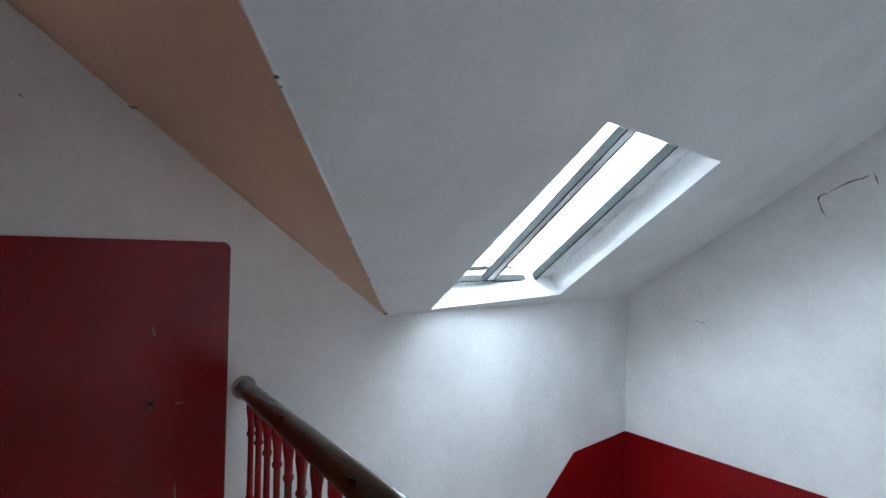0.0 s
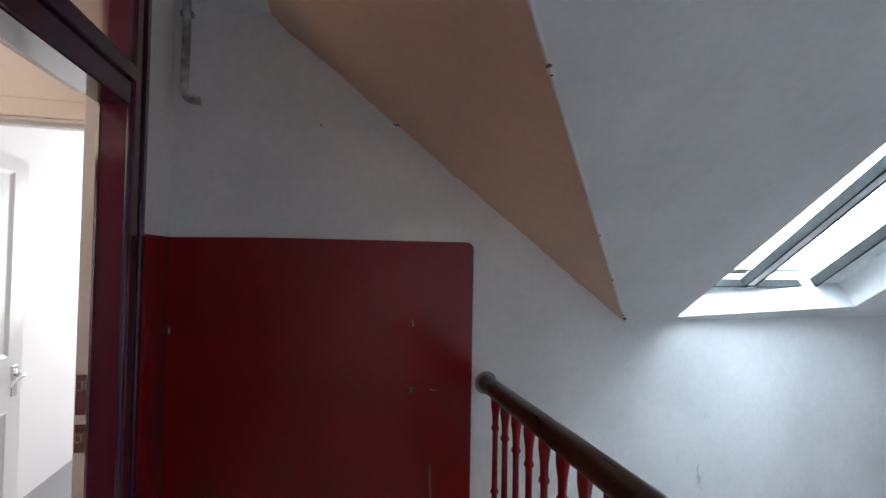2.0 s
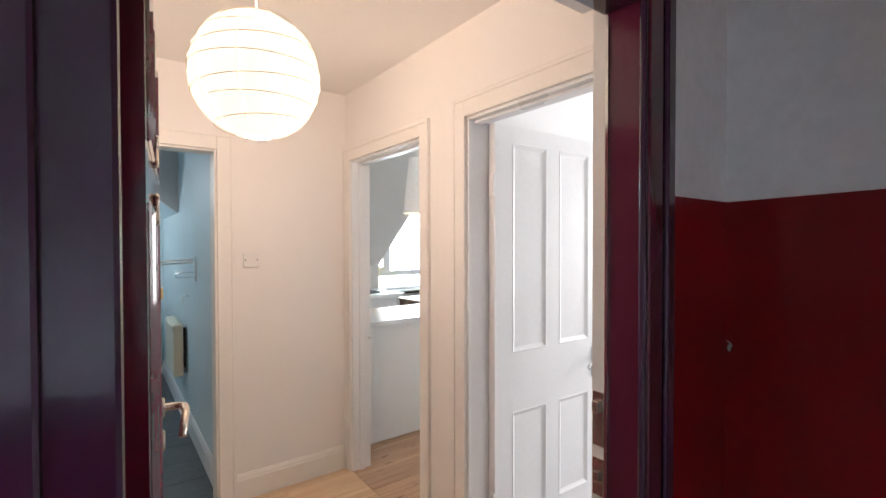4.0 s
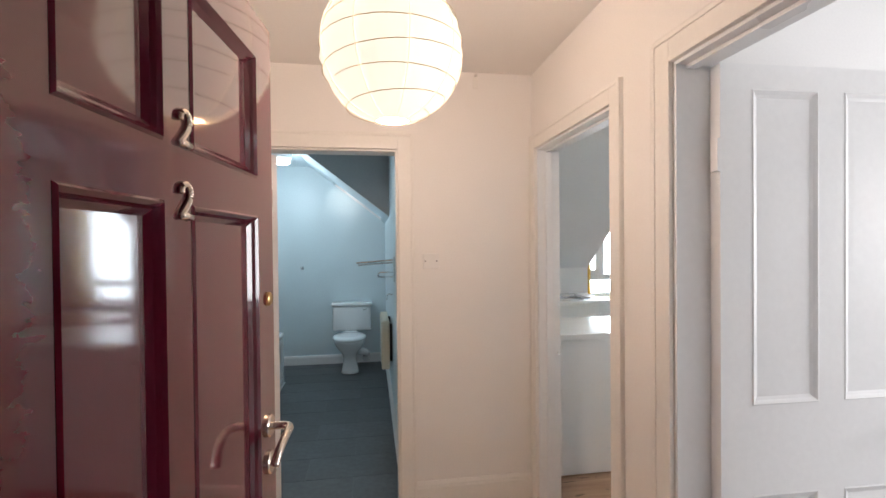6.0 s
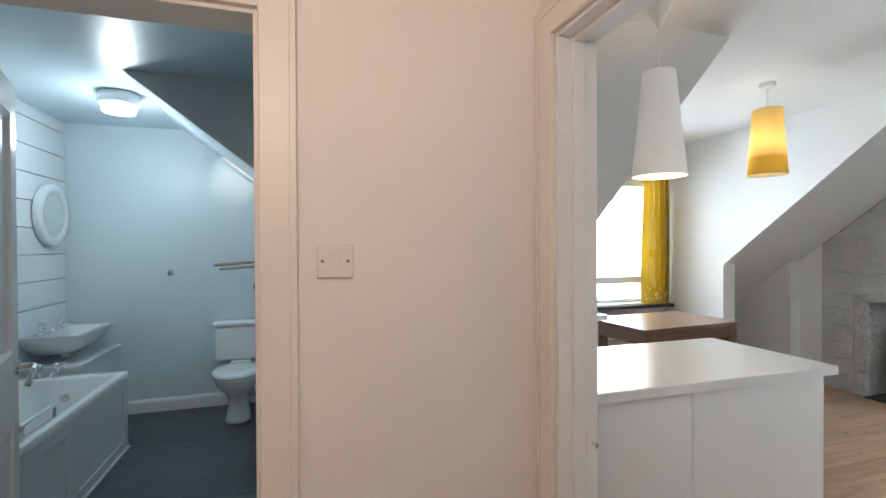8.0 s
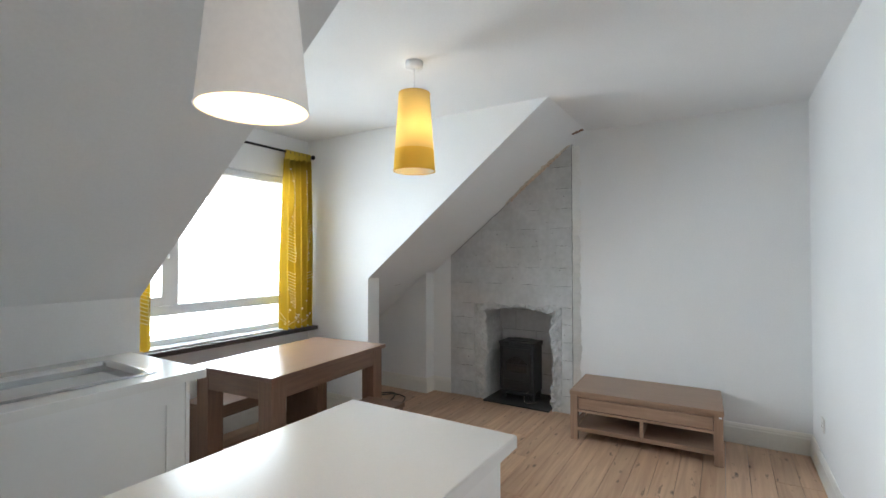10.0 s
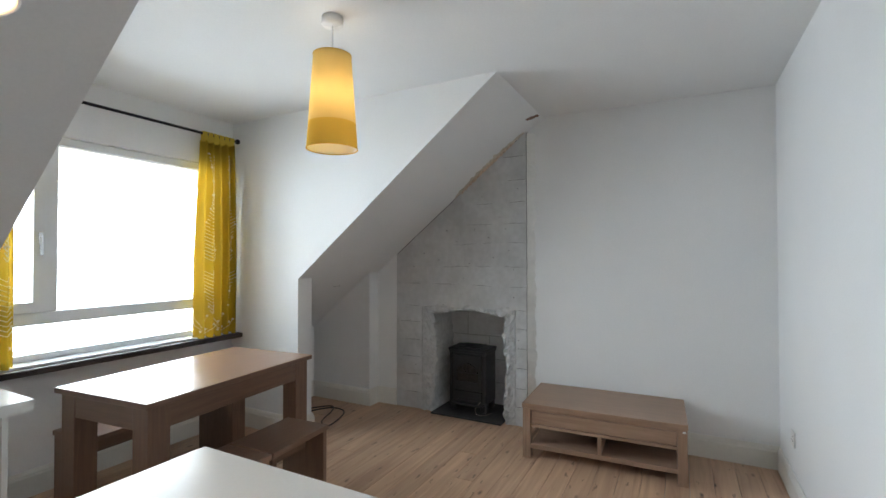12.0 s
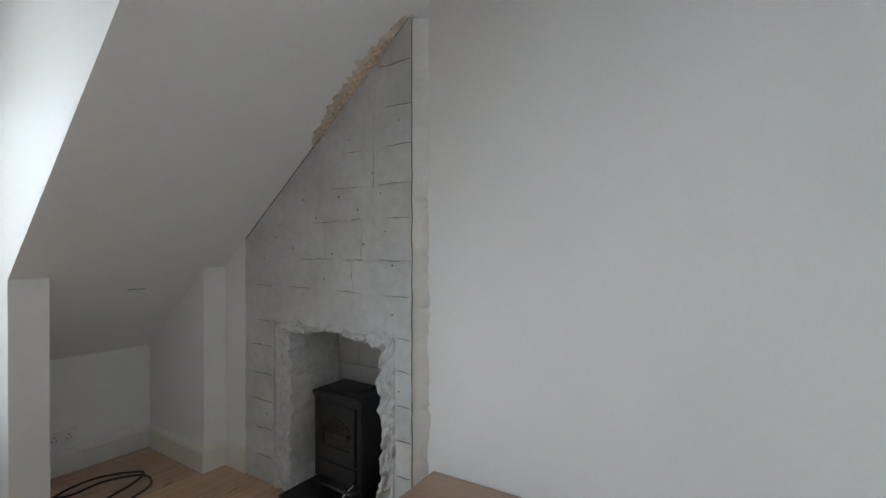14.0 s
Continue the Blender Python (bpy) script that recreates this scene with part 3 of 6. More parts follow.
skirting("white painted skirting board", [(4.38, 0.79), (4.38, -0.89), (0.12, -0.89)][::-1], IVORYGLOSS)
skirting("white painted skirting board in the alcove", [(4.335, 2.05), (4.335, 2.265), (4.195, 2.265), (4.195, 2.95), (3.468, 2.95), (3.468, 2.292), (3.32, 2.292), (3.32, 3.05), (1.50, 3.05), (1.50, 2.32)], IVORYGLOSS)
skirting("warm white hall skirting board", [(-0.0, 0.0), (-0.688, 0.0)], HALLTRIM)
skirting("warm white hall skirting board", [(0.0, -1.155), (0.0, -0.975)], HALLTRIM)
skirting("warm white hall skirting board", [(-1.62, -0.80), (-1.62, -2.1)], HALLTRIM)
skirting("white bathroom skirting board", [(-0.75, 3.30), (-2.155, 3.30)], WHITEGLOSS, 0.75)
skirting("white bathroom skirting board", [(-0.75, 0.12), (-0.75, 3.30)], WHITEGLOSS)


# ---- doorways: linings and architraves ----
def architrave_x(x, out, y0, y1, z, w, mat, label):
    """Round an opening in a wall across x, on the side out (+1 or -1)."""
    t = thing("trim_doorway", label, "door frame", kind="structure")
    for (a, b_, c, d) in ((y0 - w, y0, 0, z + w), (y1, y1 + w, 0, z + w), (y0, y1, z, z + w)):
        part("architrave", box(min(x, x + out * 0.016), max(x, x + out * 0.016), a, b_, c, d, 0.003), mat, t)
        part("bead", box(min(x + out * 0.016, x + out * 0.0195), max(x + out * 0.016, x + out * 0.0195), *((a, a + 0.018) if b_ <= y0 else (b_ - 0.018, b_) if a >= y1 else (a - w + 0.0181, b_ + w - 0.0181)),
                         *((c, d) if (b_ <= y0 or a >= y1) else (d - 0.018, d)), 0.003), mat, t)
    return t


def architrave_y(y, out, x0, x1, z, w, mat, label):
    t = thing("trim_doorway", label, "door frame", kind="structure")
    for (a, b_, c, d) in ((x0 - w, x0, 0, z + w), (x1, x1 + w, 0, z + w), (x0, x1, z, z + w)):
        part("architrave", box(a, b_, min(y, y + out * 0.016), max(y, y + out * 0.016), c, d, 0.003), mat, t)
        part("bead", box(*((a, a + 0.018) if b_ <= x0 else (b_ - 0.018, b_) if a >= x1 else (a - w + 0.0181, b_ + w - 0.0181)),
                         min(y + out * 0.016, y + out * 0.0195), max(y + out * 0.016, y + out * 0.0195),
                         *((c, d) if (b_ <= x0 or a >= x1) else (d - 0.018, d)), 0.003), mat, t)
    return t


t = architrave_x(0.0, -1, -0.895, -0.08, 2.012, 0.078, HALLTRIM, "warm white painted kitchen door frame")
for a, b_, c, d in ((-0.8949, -0.883, 0, 2.012), (-0.092, -0.0801, 0, 2.012), (-0.883, -0.092, 2.0, 2.0119)):
    part("lining", box(0.002, 0.128, a, b_, c, d, 0.002), WHITEGLOSS, t)
for a, b_, c, d in ((-0.883, -0.871, 0, 1.988), (-0.104, -0.092, 0, 1.988), (-0.883, -0.092, 1.988, 2.0)):
    part("door_stop", box(0.045, 0.080, a, b_, c, d, 0.002), WHITEGLOSS, t)
part("strike_plate", box(0.090, 0.122, -0.0945, -0.092, 0.82, 0.90, 0.001), WHITEGLOSS, t)
part("latch", tube([(0.112, -0.095, 0.86), (0.112, -0.112, 0.86)], 0.007), CHROME, t, "small chrome latch knob")
for a, b_, c, d in ((-0.965, -0.895, 0, 2.08), (-0.08, -0.01, 0, 2.08), (-0.895, -0.08, 2.012, 2.08)):
    part("architrave_inner", box(0.12, 0.134, a, b_, c, d, 0.003), WHITEGLOSS, t)
t = architrave_x(0.0, -1, -2.03, -1.25, 2.035, 0.085, HALLTRIM, "warm white painted bedroom door frame")
for a, b_, c, d in ((-2.0299, -2.018, 0, 2.035), (-1.262, -1.2501, 0, 2.035), (-2.018, -1.262, 2.023, 2.0349)):
    part("lining", box(0.002, 0.124, a, b_, c, d, 0.002), WHITEGLOSS, t)
for a, b_, c, d in ((-2.018, -1.262, 2.011, 2.023),):
    part("door_stop", box(0.035, 0.070, a, b_, c, d, 0.002), WHITEGLOSS, t)
t = architrave_y(0.0, -1, -1.485, -0.775, 2.005, 0.088, HALLTRIM, "warm white painted bathroom door frame")
for a, b_, c, d in ((-1.4849, -1.473, 0, 2.005), (-0.787, -0.7751, 0, 2.005), (-1.473, -0.787, 1.993, 2.0049)):
    part("lining", box(a, b_, 0.002, 0.124, c, d, 0.002), HALLTRIM, t)
part("hinge", box(-1.4735, -1.462, 0.085, 0.125, 1.70, 1.79, 0.002), NICKEL, t)
part("hinge", box(-1.4735, -1.462, 0.085, 0.125, 0.22, 0.31, 0.002), NICKEL, t)
t = architrave_x(-1.62, 1, -0.70, -0.06, 2.03, 0.058, HALLTRIM, "warm white painted cupboard door frame")

# front door frame with transom light
fr = thing("trim_front_door", "glossy dark aubergine front door frame with transom light", "door frame", kind="structure")
for x0, x1, y in ((-1.350, -1.266, -2.355), (-0.343, -0.232, -2.266)):
    part("architrave", box(x0, x1, y, -2.25, 0, 2.605, 0.006), PURPLE, fr)
    part("architrave_edge", box(*((x0, x0 + 0.035) if x0 < -1 else (x1 - 0.035, x1)), y - 0.012, y, 0, 2.605, 0.005), PURPLE, fr)
for x0, x1 in ((-1.335, -1.275), (-0.33, -0.27)):
    part("jamb", box(x0, x1, -2.270, -2.163, 0, 2.56, 0.004), PURPLELIT, fr, "jamb in a lighter plum red for its lit face")
    part("jamb_inner", box(x0, x1, -2.163, -2.125 if x0 > -1 else -2.095, 0, 2.56, 0.003), HALLTRIM, fr, "cream painted inner jamb")
part("draught_strip", box(-0.335, -0.330, -2.170, -2.163, 0, 2.01), CHROME, fr, "thin metal draught strip")
part("draught_strip", box(-1.275, -1.270, -2.170, -2.163, 0, 2.01), CHROME, fr, "thin metal draught strip")
part("head", box(-1.275, -0.33, -2.262, -2.158, 2.015, 2.165, 0.008), PURPLE, fr)
part("head_inner", box(-1.275, -0.33, -2.158, -2.095, 2.046, 2.165, 0.004), HALLTRIM, fr)
part("head_moulding", box(-1.275, -0.33, -2.276, -2.262, 2.095, 2.150, 0.006), PURPLE, fr)
part("head_top", box(-1.275, -0.33, -2.262, -2.095, 2.48, 2.56, 0.006), PURPLE, fr)
pane = part("transom_pane", box(-1.275, -0.33, -2.185, -2.180, 2.165, 2.48), FROST, fr, "reeded transom glass lit from the hall")
pane.visible_shadow = False
part("strike_plate", box(-0.3335, -0.3295, -2.160, -2.130, 1.00, 1.13, 0.001), NICKEL, fr, "tarnished metal strike plate")
part("keep", box(-0.347, -0.3335, -2.154, -2.136, 1.08, 1.11, 0.003), NICKEL, fr)
part("strike_plate", box(-0.3335, -0.3295, -2.160, -2.130, 0.88, 0.97, 0.001), NICKEL, fr, "tarnished metal strike plate")
part("keep", box(-0.343, -0.3335, -2.154, -2.136, 0.915, 0.94, 0.003), NICKEL, fr)


# ---- panelled doors ----
def panel_door(name, label, width, height, panels, mat, thick=0.042, recess=0.009):
    """A framed door in its own axes: hinge edge at x = 0, faces at y = +-thick/2. panels: (x0, x1, z0, z1)."""
    d = thing(name, label, "door", kind="structure")
    h = thick / 2
    bm = wall_with_openings("y", -h, h, 0, width, 0, height, panels)
    part("frame", bm, mat, d)
    for (x0, x1, z0, z1) in panels:
        bm = box(x0, x1, -h + recess, h - recess, z0, z1)
        part("panel", bm, mat, d)
        for s in (-1, 1):
            bm = bmesh.new()
            ring0 = [(x0, z0), (x1, z0), (x1, z1), (x0, z1)]
            rows = []
            for (inset, depth) in ((0.0, h + 0.0005), (0.004, h + recess * 0.25), (0.010, h - recess * 0.1), (0.015, h - recess * 0.5), (0.024, h - recess + 0.0003)):
                rows.append([bm.verts.new((x + (inset if x == x0 else -inset), s * depth, z + (inset if z == z0 else -inset))) for x, z in ring0])
            for a, c in zip(rows, rows[1:]):
                for i in range(4):
                    bm.faces.new((a[i], a[(i + 1) % 4], c[(i + 1) % 4], c[i]))
            part("panel_moulding", bm, mat, d)
    return d


def lever(parent, x, z, side, mat, towards=-1, thick=0.042, rose=True):
    """A lever handle with round rose on one face of a door, in the door's axes."""
    y = side * thick / 2
    h = part("handle", tube(spline([(x, y, z), (x, y + side * 0.035, z), (x + towards * 0.012, y + side * 0.052, z), (x + towards * 0.05, y + side * 0.054, z - 0.004),
                                    (x + towards * 0.085, y + side * 0.050, z - 0.022), (x + towards * 0.105, y + side * 0.046, z - 0.045)]), 0.0095), mat, parent, "curved metal lever handle", True)
    for zz in ((z, z - 0.085) if rose else (z,)):
        bm = lathe([(0.026, 0), (0.026, 0.006), (0.022, 0.009)], 24)
        bm.transform(Matrix.Translation((x, y, zz)) @ Matrix.Rotation(-side * math.pi / 2, 4, "X"))
        part("rose", bm, mat, h)
    return h


fd = panel_door("door_front", "open front door in glossy burgundy paint with two metal figures", 0.745, 1.985,
                [(0.075, 0.270, 1.618, 1.885), (0.348, 0.640, 1.618, 1.885), (0.075, 0.270, 0.27, 1.535), (0.348, 0.640, 0.27, 1.535)], BURGUNDY, 0.042, 0.015)
fd.matrix_world = pose(-1.256, -2.112, 0.012, 0, 0, 84.3)
lever(fd, 0.695, 1.05, -1, NICKEL)
lever(fd, 0.695, 1.05, 1, NICKEL)
bm = lathe([(0.016, 0), (0.016, 0.005), (0.012, 0.008), (0.007, 0.008)], 24)
bm.transform(Matrix.Translation((0.704, -0.021, 1.345)) @ Matrix.Rotation(math.pi / 2, 4, "X"))
part("lock_cylinder", bm, BRASS, fd, "round brass lock cylinder")
part("lock_case", box(0.7452, 0.747, -0.015, 0.015, 0.93, 1.12), NICKEL, fd)


def figure_two(parent, x, z, h):
    """A cast metal figure 2, drawn as a bent flat bar."""
    s = h / 0.075
    pts = spline([(-0.018, 0, 0.052), (-0.014, 0, 0.066), (0.002, 0, 0.072), (0.017, 0, 0.062), (0.017, 0, 0.046), (0.004, 0, 0.028), (-0.012, 0, 0.013), (-0.020, 0, 0.005)], 5)
    bm = bmesh.new()
    tube([(x + p[0] * s, -0.0245, z + p[2] * s) for p in pts], 0.0072 * s, 8, bm)
    tube([(x - 0.022 * s, -0.0245, z + 0.005 * s), (x, -0.0245, z + 0.007 * s), (x + 0.022 * s, -0.0245, z + 0.004 * s)], 0.0075 * s, 8, bm)
    tube([(x + 0.0 * s, -0.021, z + 0.028 * s), (x, -0.0245, z + 0.028 * s)], 0.003, 6, bm)
    return part("figure_2", bm, NICKEL, parent, "metal house number figure 2", True)


figure_two(fd, 0.324, 1.620, 0.055)
figure_two(fd, 0.324, 1.511, 0.055)

wp = [(0.105, 0.335, 0.965, 1.93), (0.425, 0.655, 0.965, 1.93), (0.105, 0.335, 0.20, 0.69), (0.425, 0.655, 0.20, 0.69)]
bd = panel_door("door_bedroom", "open white gloss four-panel bedroom door", 0.755, 2.005, wp, WHITEGLOSS)
bd.matrix_world = pose(0.116, -1.285, 0.012, 0, 0, -1.5)
lever(bd, 0.70, 0.87, -1, CHROME, rose=False)
part("backplate", box(0.680, 0.720, -0.0255, -0.0212, 0.76, 0.92, 0.002), CHROME, bd, "upright chrome handle plate")
for z in (1.68, 0.25):
    part("hinge", box(-0.012, 0.001, -0.024, 0.008, z, z + 0.10, 0.002), WHITEGLOSS, bd, "white painted butt hinge")
ba = panel_door("door_bathroom", "open white gloss four-panel bathroom door", 0.675, 1.975, [(0.09, 0.29, 1.05, 1.87), (0.385, 0.585, 1.05, 1.87), (0.09, 0.29, 0.22, 0.82), (0.385, 0.585, 0.22, 0.82)], WHITEGLOSS)
ba.matrix_world = pose(-1.462, 0.135, 0.012, 0, 0, 107)
lever(ba, 0.625, 1.0, -1, CHROME, rose=False)
lever(ba, 0.625, 1.0, 1, CHROME, rose=False)
cu = panel_door("door_cupboard", "closed warm white four-panel cupboard door", 0.625, 2.005, [(0.075, 0.265, 1.02, 1.90), (0.36, 0.55, 1.02, 1.90), (0.075, 0.265, 0.2, 0.80), (0.36, 0.55, 0.2, 0.80)], HALLTRIM, 0.036)
cu.matrix_world = pose(-1.630, -0.066, 0.012, 0, 0, -90)
bm = lathe([(0.008, 0), (0.008, 0.02), (0.020, 0.028), (0.023, 0.040), (0.017, 0.05), (0.004, 0.053)], 20)
bm.transform(Matrix.Translation((0.575, 0.018, 0.90)) @ Matrix.Rotation(-math.pi / 2, 4, "X"))
part("knob", bm, BRASS, cu, "round worn brass knob", True)
for z in (1.72, 0.25):
    part("hinge", box(-0.010, 0.004, 0.010, 0.026, z, z + 0.075, 0.002), HALLTRIM, cu)

# ---- windows ----
win = thing("window_dormer", "wide white plastic dormer window with one casement", "window", kind="structure")
Y0, Y1 = 3.085, 3.145
for name, a in (("frame", (1.62, 3.20, Y0, Y1, 2.085, 2.14)), ("frame", (1.62, 3.20, Y0, Y1, 0.776, 0.815)), ("frame", (1.62, 1.675, Y0, Y1, 0.815, 2.085)),
                ("frame", (3.145, 3.20, Y0, Y1, 0.815, 2.085)), ("mullion", (2.045, 2.115, Y0, Y1, 1.062, 2.085)), ("transom", (1.675, 3.145, Y0, Y1, 0.985, 1.062))):
    part(name, box(*a, 0.006), UPVC, win)
cas = part("casement", wall_with_openings("y", 3.062, 3.118, 1.676, 2.044, 1.064, 2.083, [(1.735, 1.985, 1.123, 2.024)]), UPVC, win)
part("casement_handle", box(2.004, 2.026, 3.048, 3.062, 1.47, 1.54, 0.004), CHROME, cas, "grey metal window handle")
part("casement_lever", box(2.006, 2.022, 3.028, 3.048, 1.40, 1.52, 0.005), CHROME, cas, "grey metal window handle")
for a in ((1.73, 1.99, 1.118, 2.03), (2.11, 3.15, 1.058, 2.09), (1.67, 3.15, 0.81, 0.99)):
    p = part("pane", box(a[0], a[1], 3.108, 3.112, a[2], a[3]), GLASS, win)
    p.visible_shadow = False
part("inner_sill", box(1.52, 3.30, 2.955, 3.086, 0.762, 0.776, 0.003), UPVC, win, "white window board")
structure("trim_window_sill", box(1.505, 3.315, 2.905, 3.05, 0.725, 0.7615, 0.006), DARKSILL, "dark stained window sill board", "window sill")

SKYGLOW = glow("bright_overcast_distance", (1.0, 0.985, 0.96), 1.15)
structure("backdrop", box(-1.0, 6.0, 5.60, 5.62, -3.0, 5.0), SKYGLOW, "white overcast sky beyond the dormer window", "sky")
sk = thing("window_skylight", "old white painted skylight with grimy glazing bars", "skylight", kind="structure")
nrm = Vector((SS, 0, 1)).normalized()


def sky_bar4(xa, xb, ya, yb, u0, u1, name, mat, label="", bevel=0.004):
    """A bar along the slope from xa (upper) to xb (lower): its two y edges at each end, and its heights above the slope."""
    bm = bmesh.new()
    v = [bm.verts.new(sky_pt(x, y, u)) for u in (u0, u1) for x, y in ((xa, ya[0]), (xb, yb[0]), (xb, yb[1]), (xa, ya[1]))]
    for f in ((0, 1, 2, 3), (7, 6, 5, 4), (0, 4, 5, 1), (1, 5, 6, 2), (2, 6, 7, 3), (3, 7, 4, 0)):
        bm.faces.new([v[i] for i in f])
    if bevel:
        bmesh.ops.bevel(bm, geom=bm.edges[:], offset=bevel, segments=1, affect="EDGES")
    return part(name, bm, mat, sk, label)


sky_bar4(-1.20, 0.14, (-4.72, -4.60), (-4.84, -4.70), 0.16, 0.24, "frame", OLDFRAME)
sky_bar4(-1.20, 0.14, (-5.95, -5.62), (-6.10, -5.79), 0.165, 0.24, "frame", OLDFRAME)
sky_bar4(0.02, 0.16, (-5.78, -4.72), (-5.80, -4.74), 0.155, 0.22, "frame", OLDFRAME)
sky_bar4(-1.32, -1.178, (-5.60, -4.68), (-5.62, -4.70), 0.165, 0.23, "frame", OLDFRAME)
sky_bar4(-1.18, 0.02, (-5.164, -5.099), (-5.325, -5.262), 0.155, 0.215, "glazing_bar", OLDFRAME)
sky_bar4(-1.18, 0.02, (-5.098, -5.084), (-5.261, -5.246), 0.150, 0.20, "putty_line", GRIME, "dark grimy putty line", 0)
sky_bar4(-1.18, 0.02, (-5.170, -5.165), (-5.331, -5.326), 0.150, 0.20, "putty_line", GRIME, "dark grimy putty line", 0)
sky_bar4(-1.18, 0.02, (-5.601, -5.584), (-5.782, -5.760), 0.145, 0.20, "putty_line", GRIME, "dark grimy putty line", 0)
sky_bar4(0.008, 0.018, (-5.76, -4.75), (-5.76, -4.75), 0.150, 0.20, "putty_line", GRIME, "dark grimy putty line", 0)
p = sky_bar4(-1.24, 0.06, (-5.68, -4.64), (-5.82, -4.76), 0.200, 0.204, "pane", GLASS, "", 0)
p.visible_shadow = False

bw = thing("window_bedroom", "white plastic bedroom window", "window", kind="structure")
part("frame", wall_with_openings("x", 3.16, 3.22, -2.9, -1.7, 0.9, 2.1, [(-2.84, -2.32, 0.96, 2.04), (-2.28, -1.76, 0.96, 2.04)]), UPVC, bw)
structure("ground", box(-900, 900, -900, 900, -7.2, -7.0), material("far_grass", (0.10, 0.13, 0.06), 0.9, grain=0.3, scale=0.05, bump=0.0, blotch_scale=0.01, blotch=0.3), "grassy ground far below the attic", "ground")

# ---- landing things ----
bal = thing("stair_balustrade", "dark varnished handrail on red turned balusters", "balustrade")
rail_pts = [(0.098 - 0.2 * i, -3.675 + 0.012 * i, 0.918 + 0.012 * i) for i in range(9)]
bm = tube(rail_pts, 0.041, 16)
part("handrail", bm, HANDRAIL, bal, "dark varnished wooden handrail", True)
bm = lathe([(0.056, 0.0), (0.056, 0.007), (0.050, 0.011)], 20)
bm.transform(Matrix.Translation((0.099, -3.675, 0.918)) @ Matrix.Rotation(-math.pi / 2, 4, "Y"))
part("wall_socket", bm, CHIP, bal, "crumbling plaster where the rail meets the wall")
prof = [(0.016, 0), (0.016, 0.05), (0.020, 0.055), (0.026, 0.12), (0.027, 0.17), (0.020, 0.23), (0.017, 0.26), (0.024, 0.28), (0.026, 0.29), (0.022, 0.30), (0.024, 0.312), (0.017, 0.325),
        (0.0125, 0.34), (0.013, 0.44), (0.0185, 0.448), (0.0185, 0.456), (0.0135, 0.465), (0.0125, 0.62), (0.013, 0.715), (0.019, 0.722), (0.019, 0.730), (0.014, 0.738), (0.015, 0.78), (0.0215, 0.825), (0.0215, 0.86)]
bm = lathe([(r, z) for r, z in prof], 14)
first = part("baluster", bm, RED, bal, "red painted turned baluster", True)
for i in range(12):
    ob = first if i == 0 else first.copy()
    if i:
        scene.collection.objects.link(ob)
    x = -0.070 - 0.139 * i
    ob.location = (x, -3.675 + 0.06 * (0.098 - x), 0.0)
    ob.scale = (1, 1, (0.885 + 0.06 * (0.098 - x)) / 0.86)
pp = thing("wall_pipe", "old white painted pipe with worn paint running down the wall", "pipe")
part("pipe_run", tube(spline([(0.075, -2.30, 2.62), (0.074, -2.302, 2.45), (0.075, -2.30, 2.25), (0.076, -2.302, 2.205), (0.076, -2.318, 2.185), (0.077, -2.345, 2.180), (0.078, -2.365, 2.182)]), 0.017, 10), PIPE, pp, "", True)
part("clip", box(0.070, 0.0995, -2.325, -2.275, 2.54, 2.56, 0.003), CHIP, pp, "dark metal pipe clip")
part("clip", box(0.066, 0.0995, -2.372, -2.355, 2.168, 2.198, 0.004), LANDING, pp)


def crack(name, label, points, width, mat, axis, at, group="cracks in the old plaster"):
    """A thin jagged sliver standing 3 mm off a wall: flaking paint or a crack."""
    bm = bmesh.new()
    rng = random.Random(hash_text(label) + len(points) * 17 + int(abs(points[0][0]) * 1000))
    pts = []
    for (a, b_), (c, d) in zip(points, points[1:]):
        for k in range(4):
            u = k / 4
            pts.append((a + (c - a) * u + rng.uniform(-1, 1) * width * 0.6, b_ + (d - b_) * u + rng.uniform(-1, 1) * width * 0.6))
    pts.append(points[-1])
    top = []
    for i, (a, b_) in enumerate(pts):
        w = width * (0.25 + 0.75 * math.sin(math.pi * (i + 0.4) / (len(pts) + 0.2))) * rng.uniform(0.5, 1.2)
        top.append([(a - w / 2, b_ - w / 3), (a + w / 2, b_ + w / 3)])
    def place(p, o):
        q = list(p)
        q.insert("xyz".index(axis), at + o)
        return q
    lo = [[bm.verts.new(place(p, 0)) for p in r] for r in top]
    o = 0.0035 if axis == "y" else -0.0035
    hi = [[bm.verts.new(place(p, o)) for p in r] for r in top]
    for i in range(len(pts) - 1):
        for f in ((hi[i][0], hi[i][1], hi[i + 1][1], hi[i + 1][0]), (lo[i][0], lo[i + 1][0], lo[i + 1][1], lo[i][1]),
                  (lo[i][0], hi[i][0], hi[i + 1][0], lo[i + 1][0]), (lo[i][1], lo[i + 1][1], hi[i + 1][1], hi[i][1])):
            bm.faces.new(f)
    ob = part(name, bm, mat)
    return tagged(ob, label, "paint flake", group)


def hash_text(s):
    return sum(ord(c) * (i + 1) for i, c in enumerate(s))


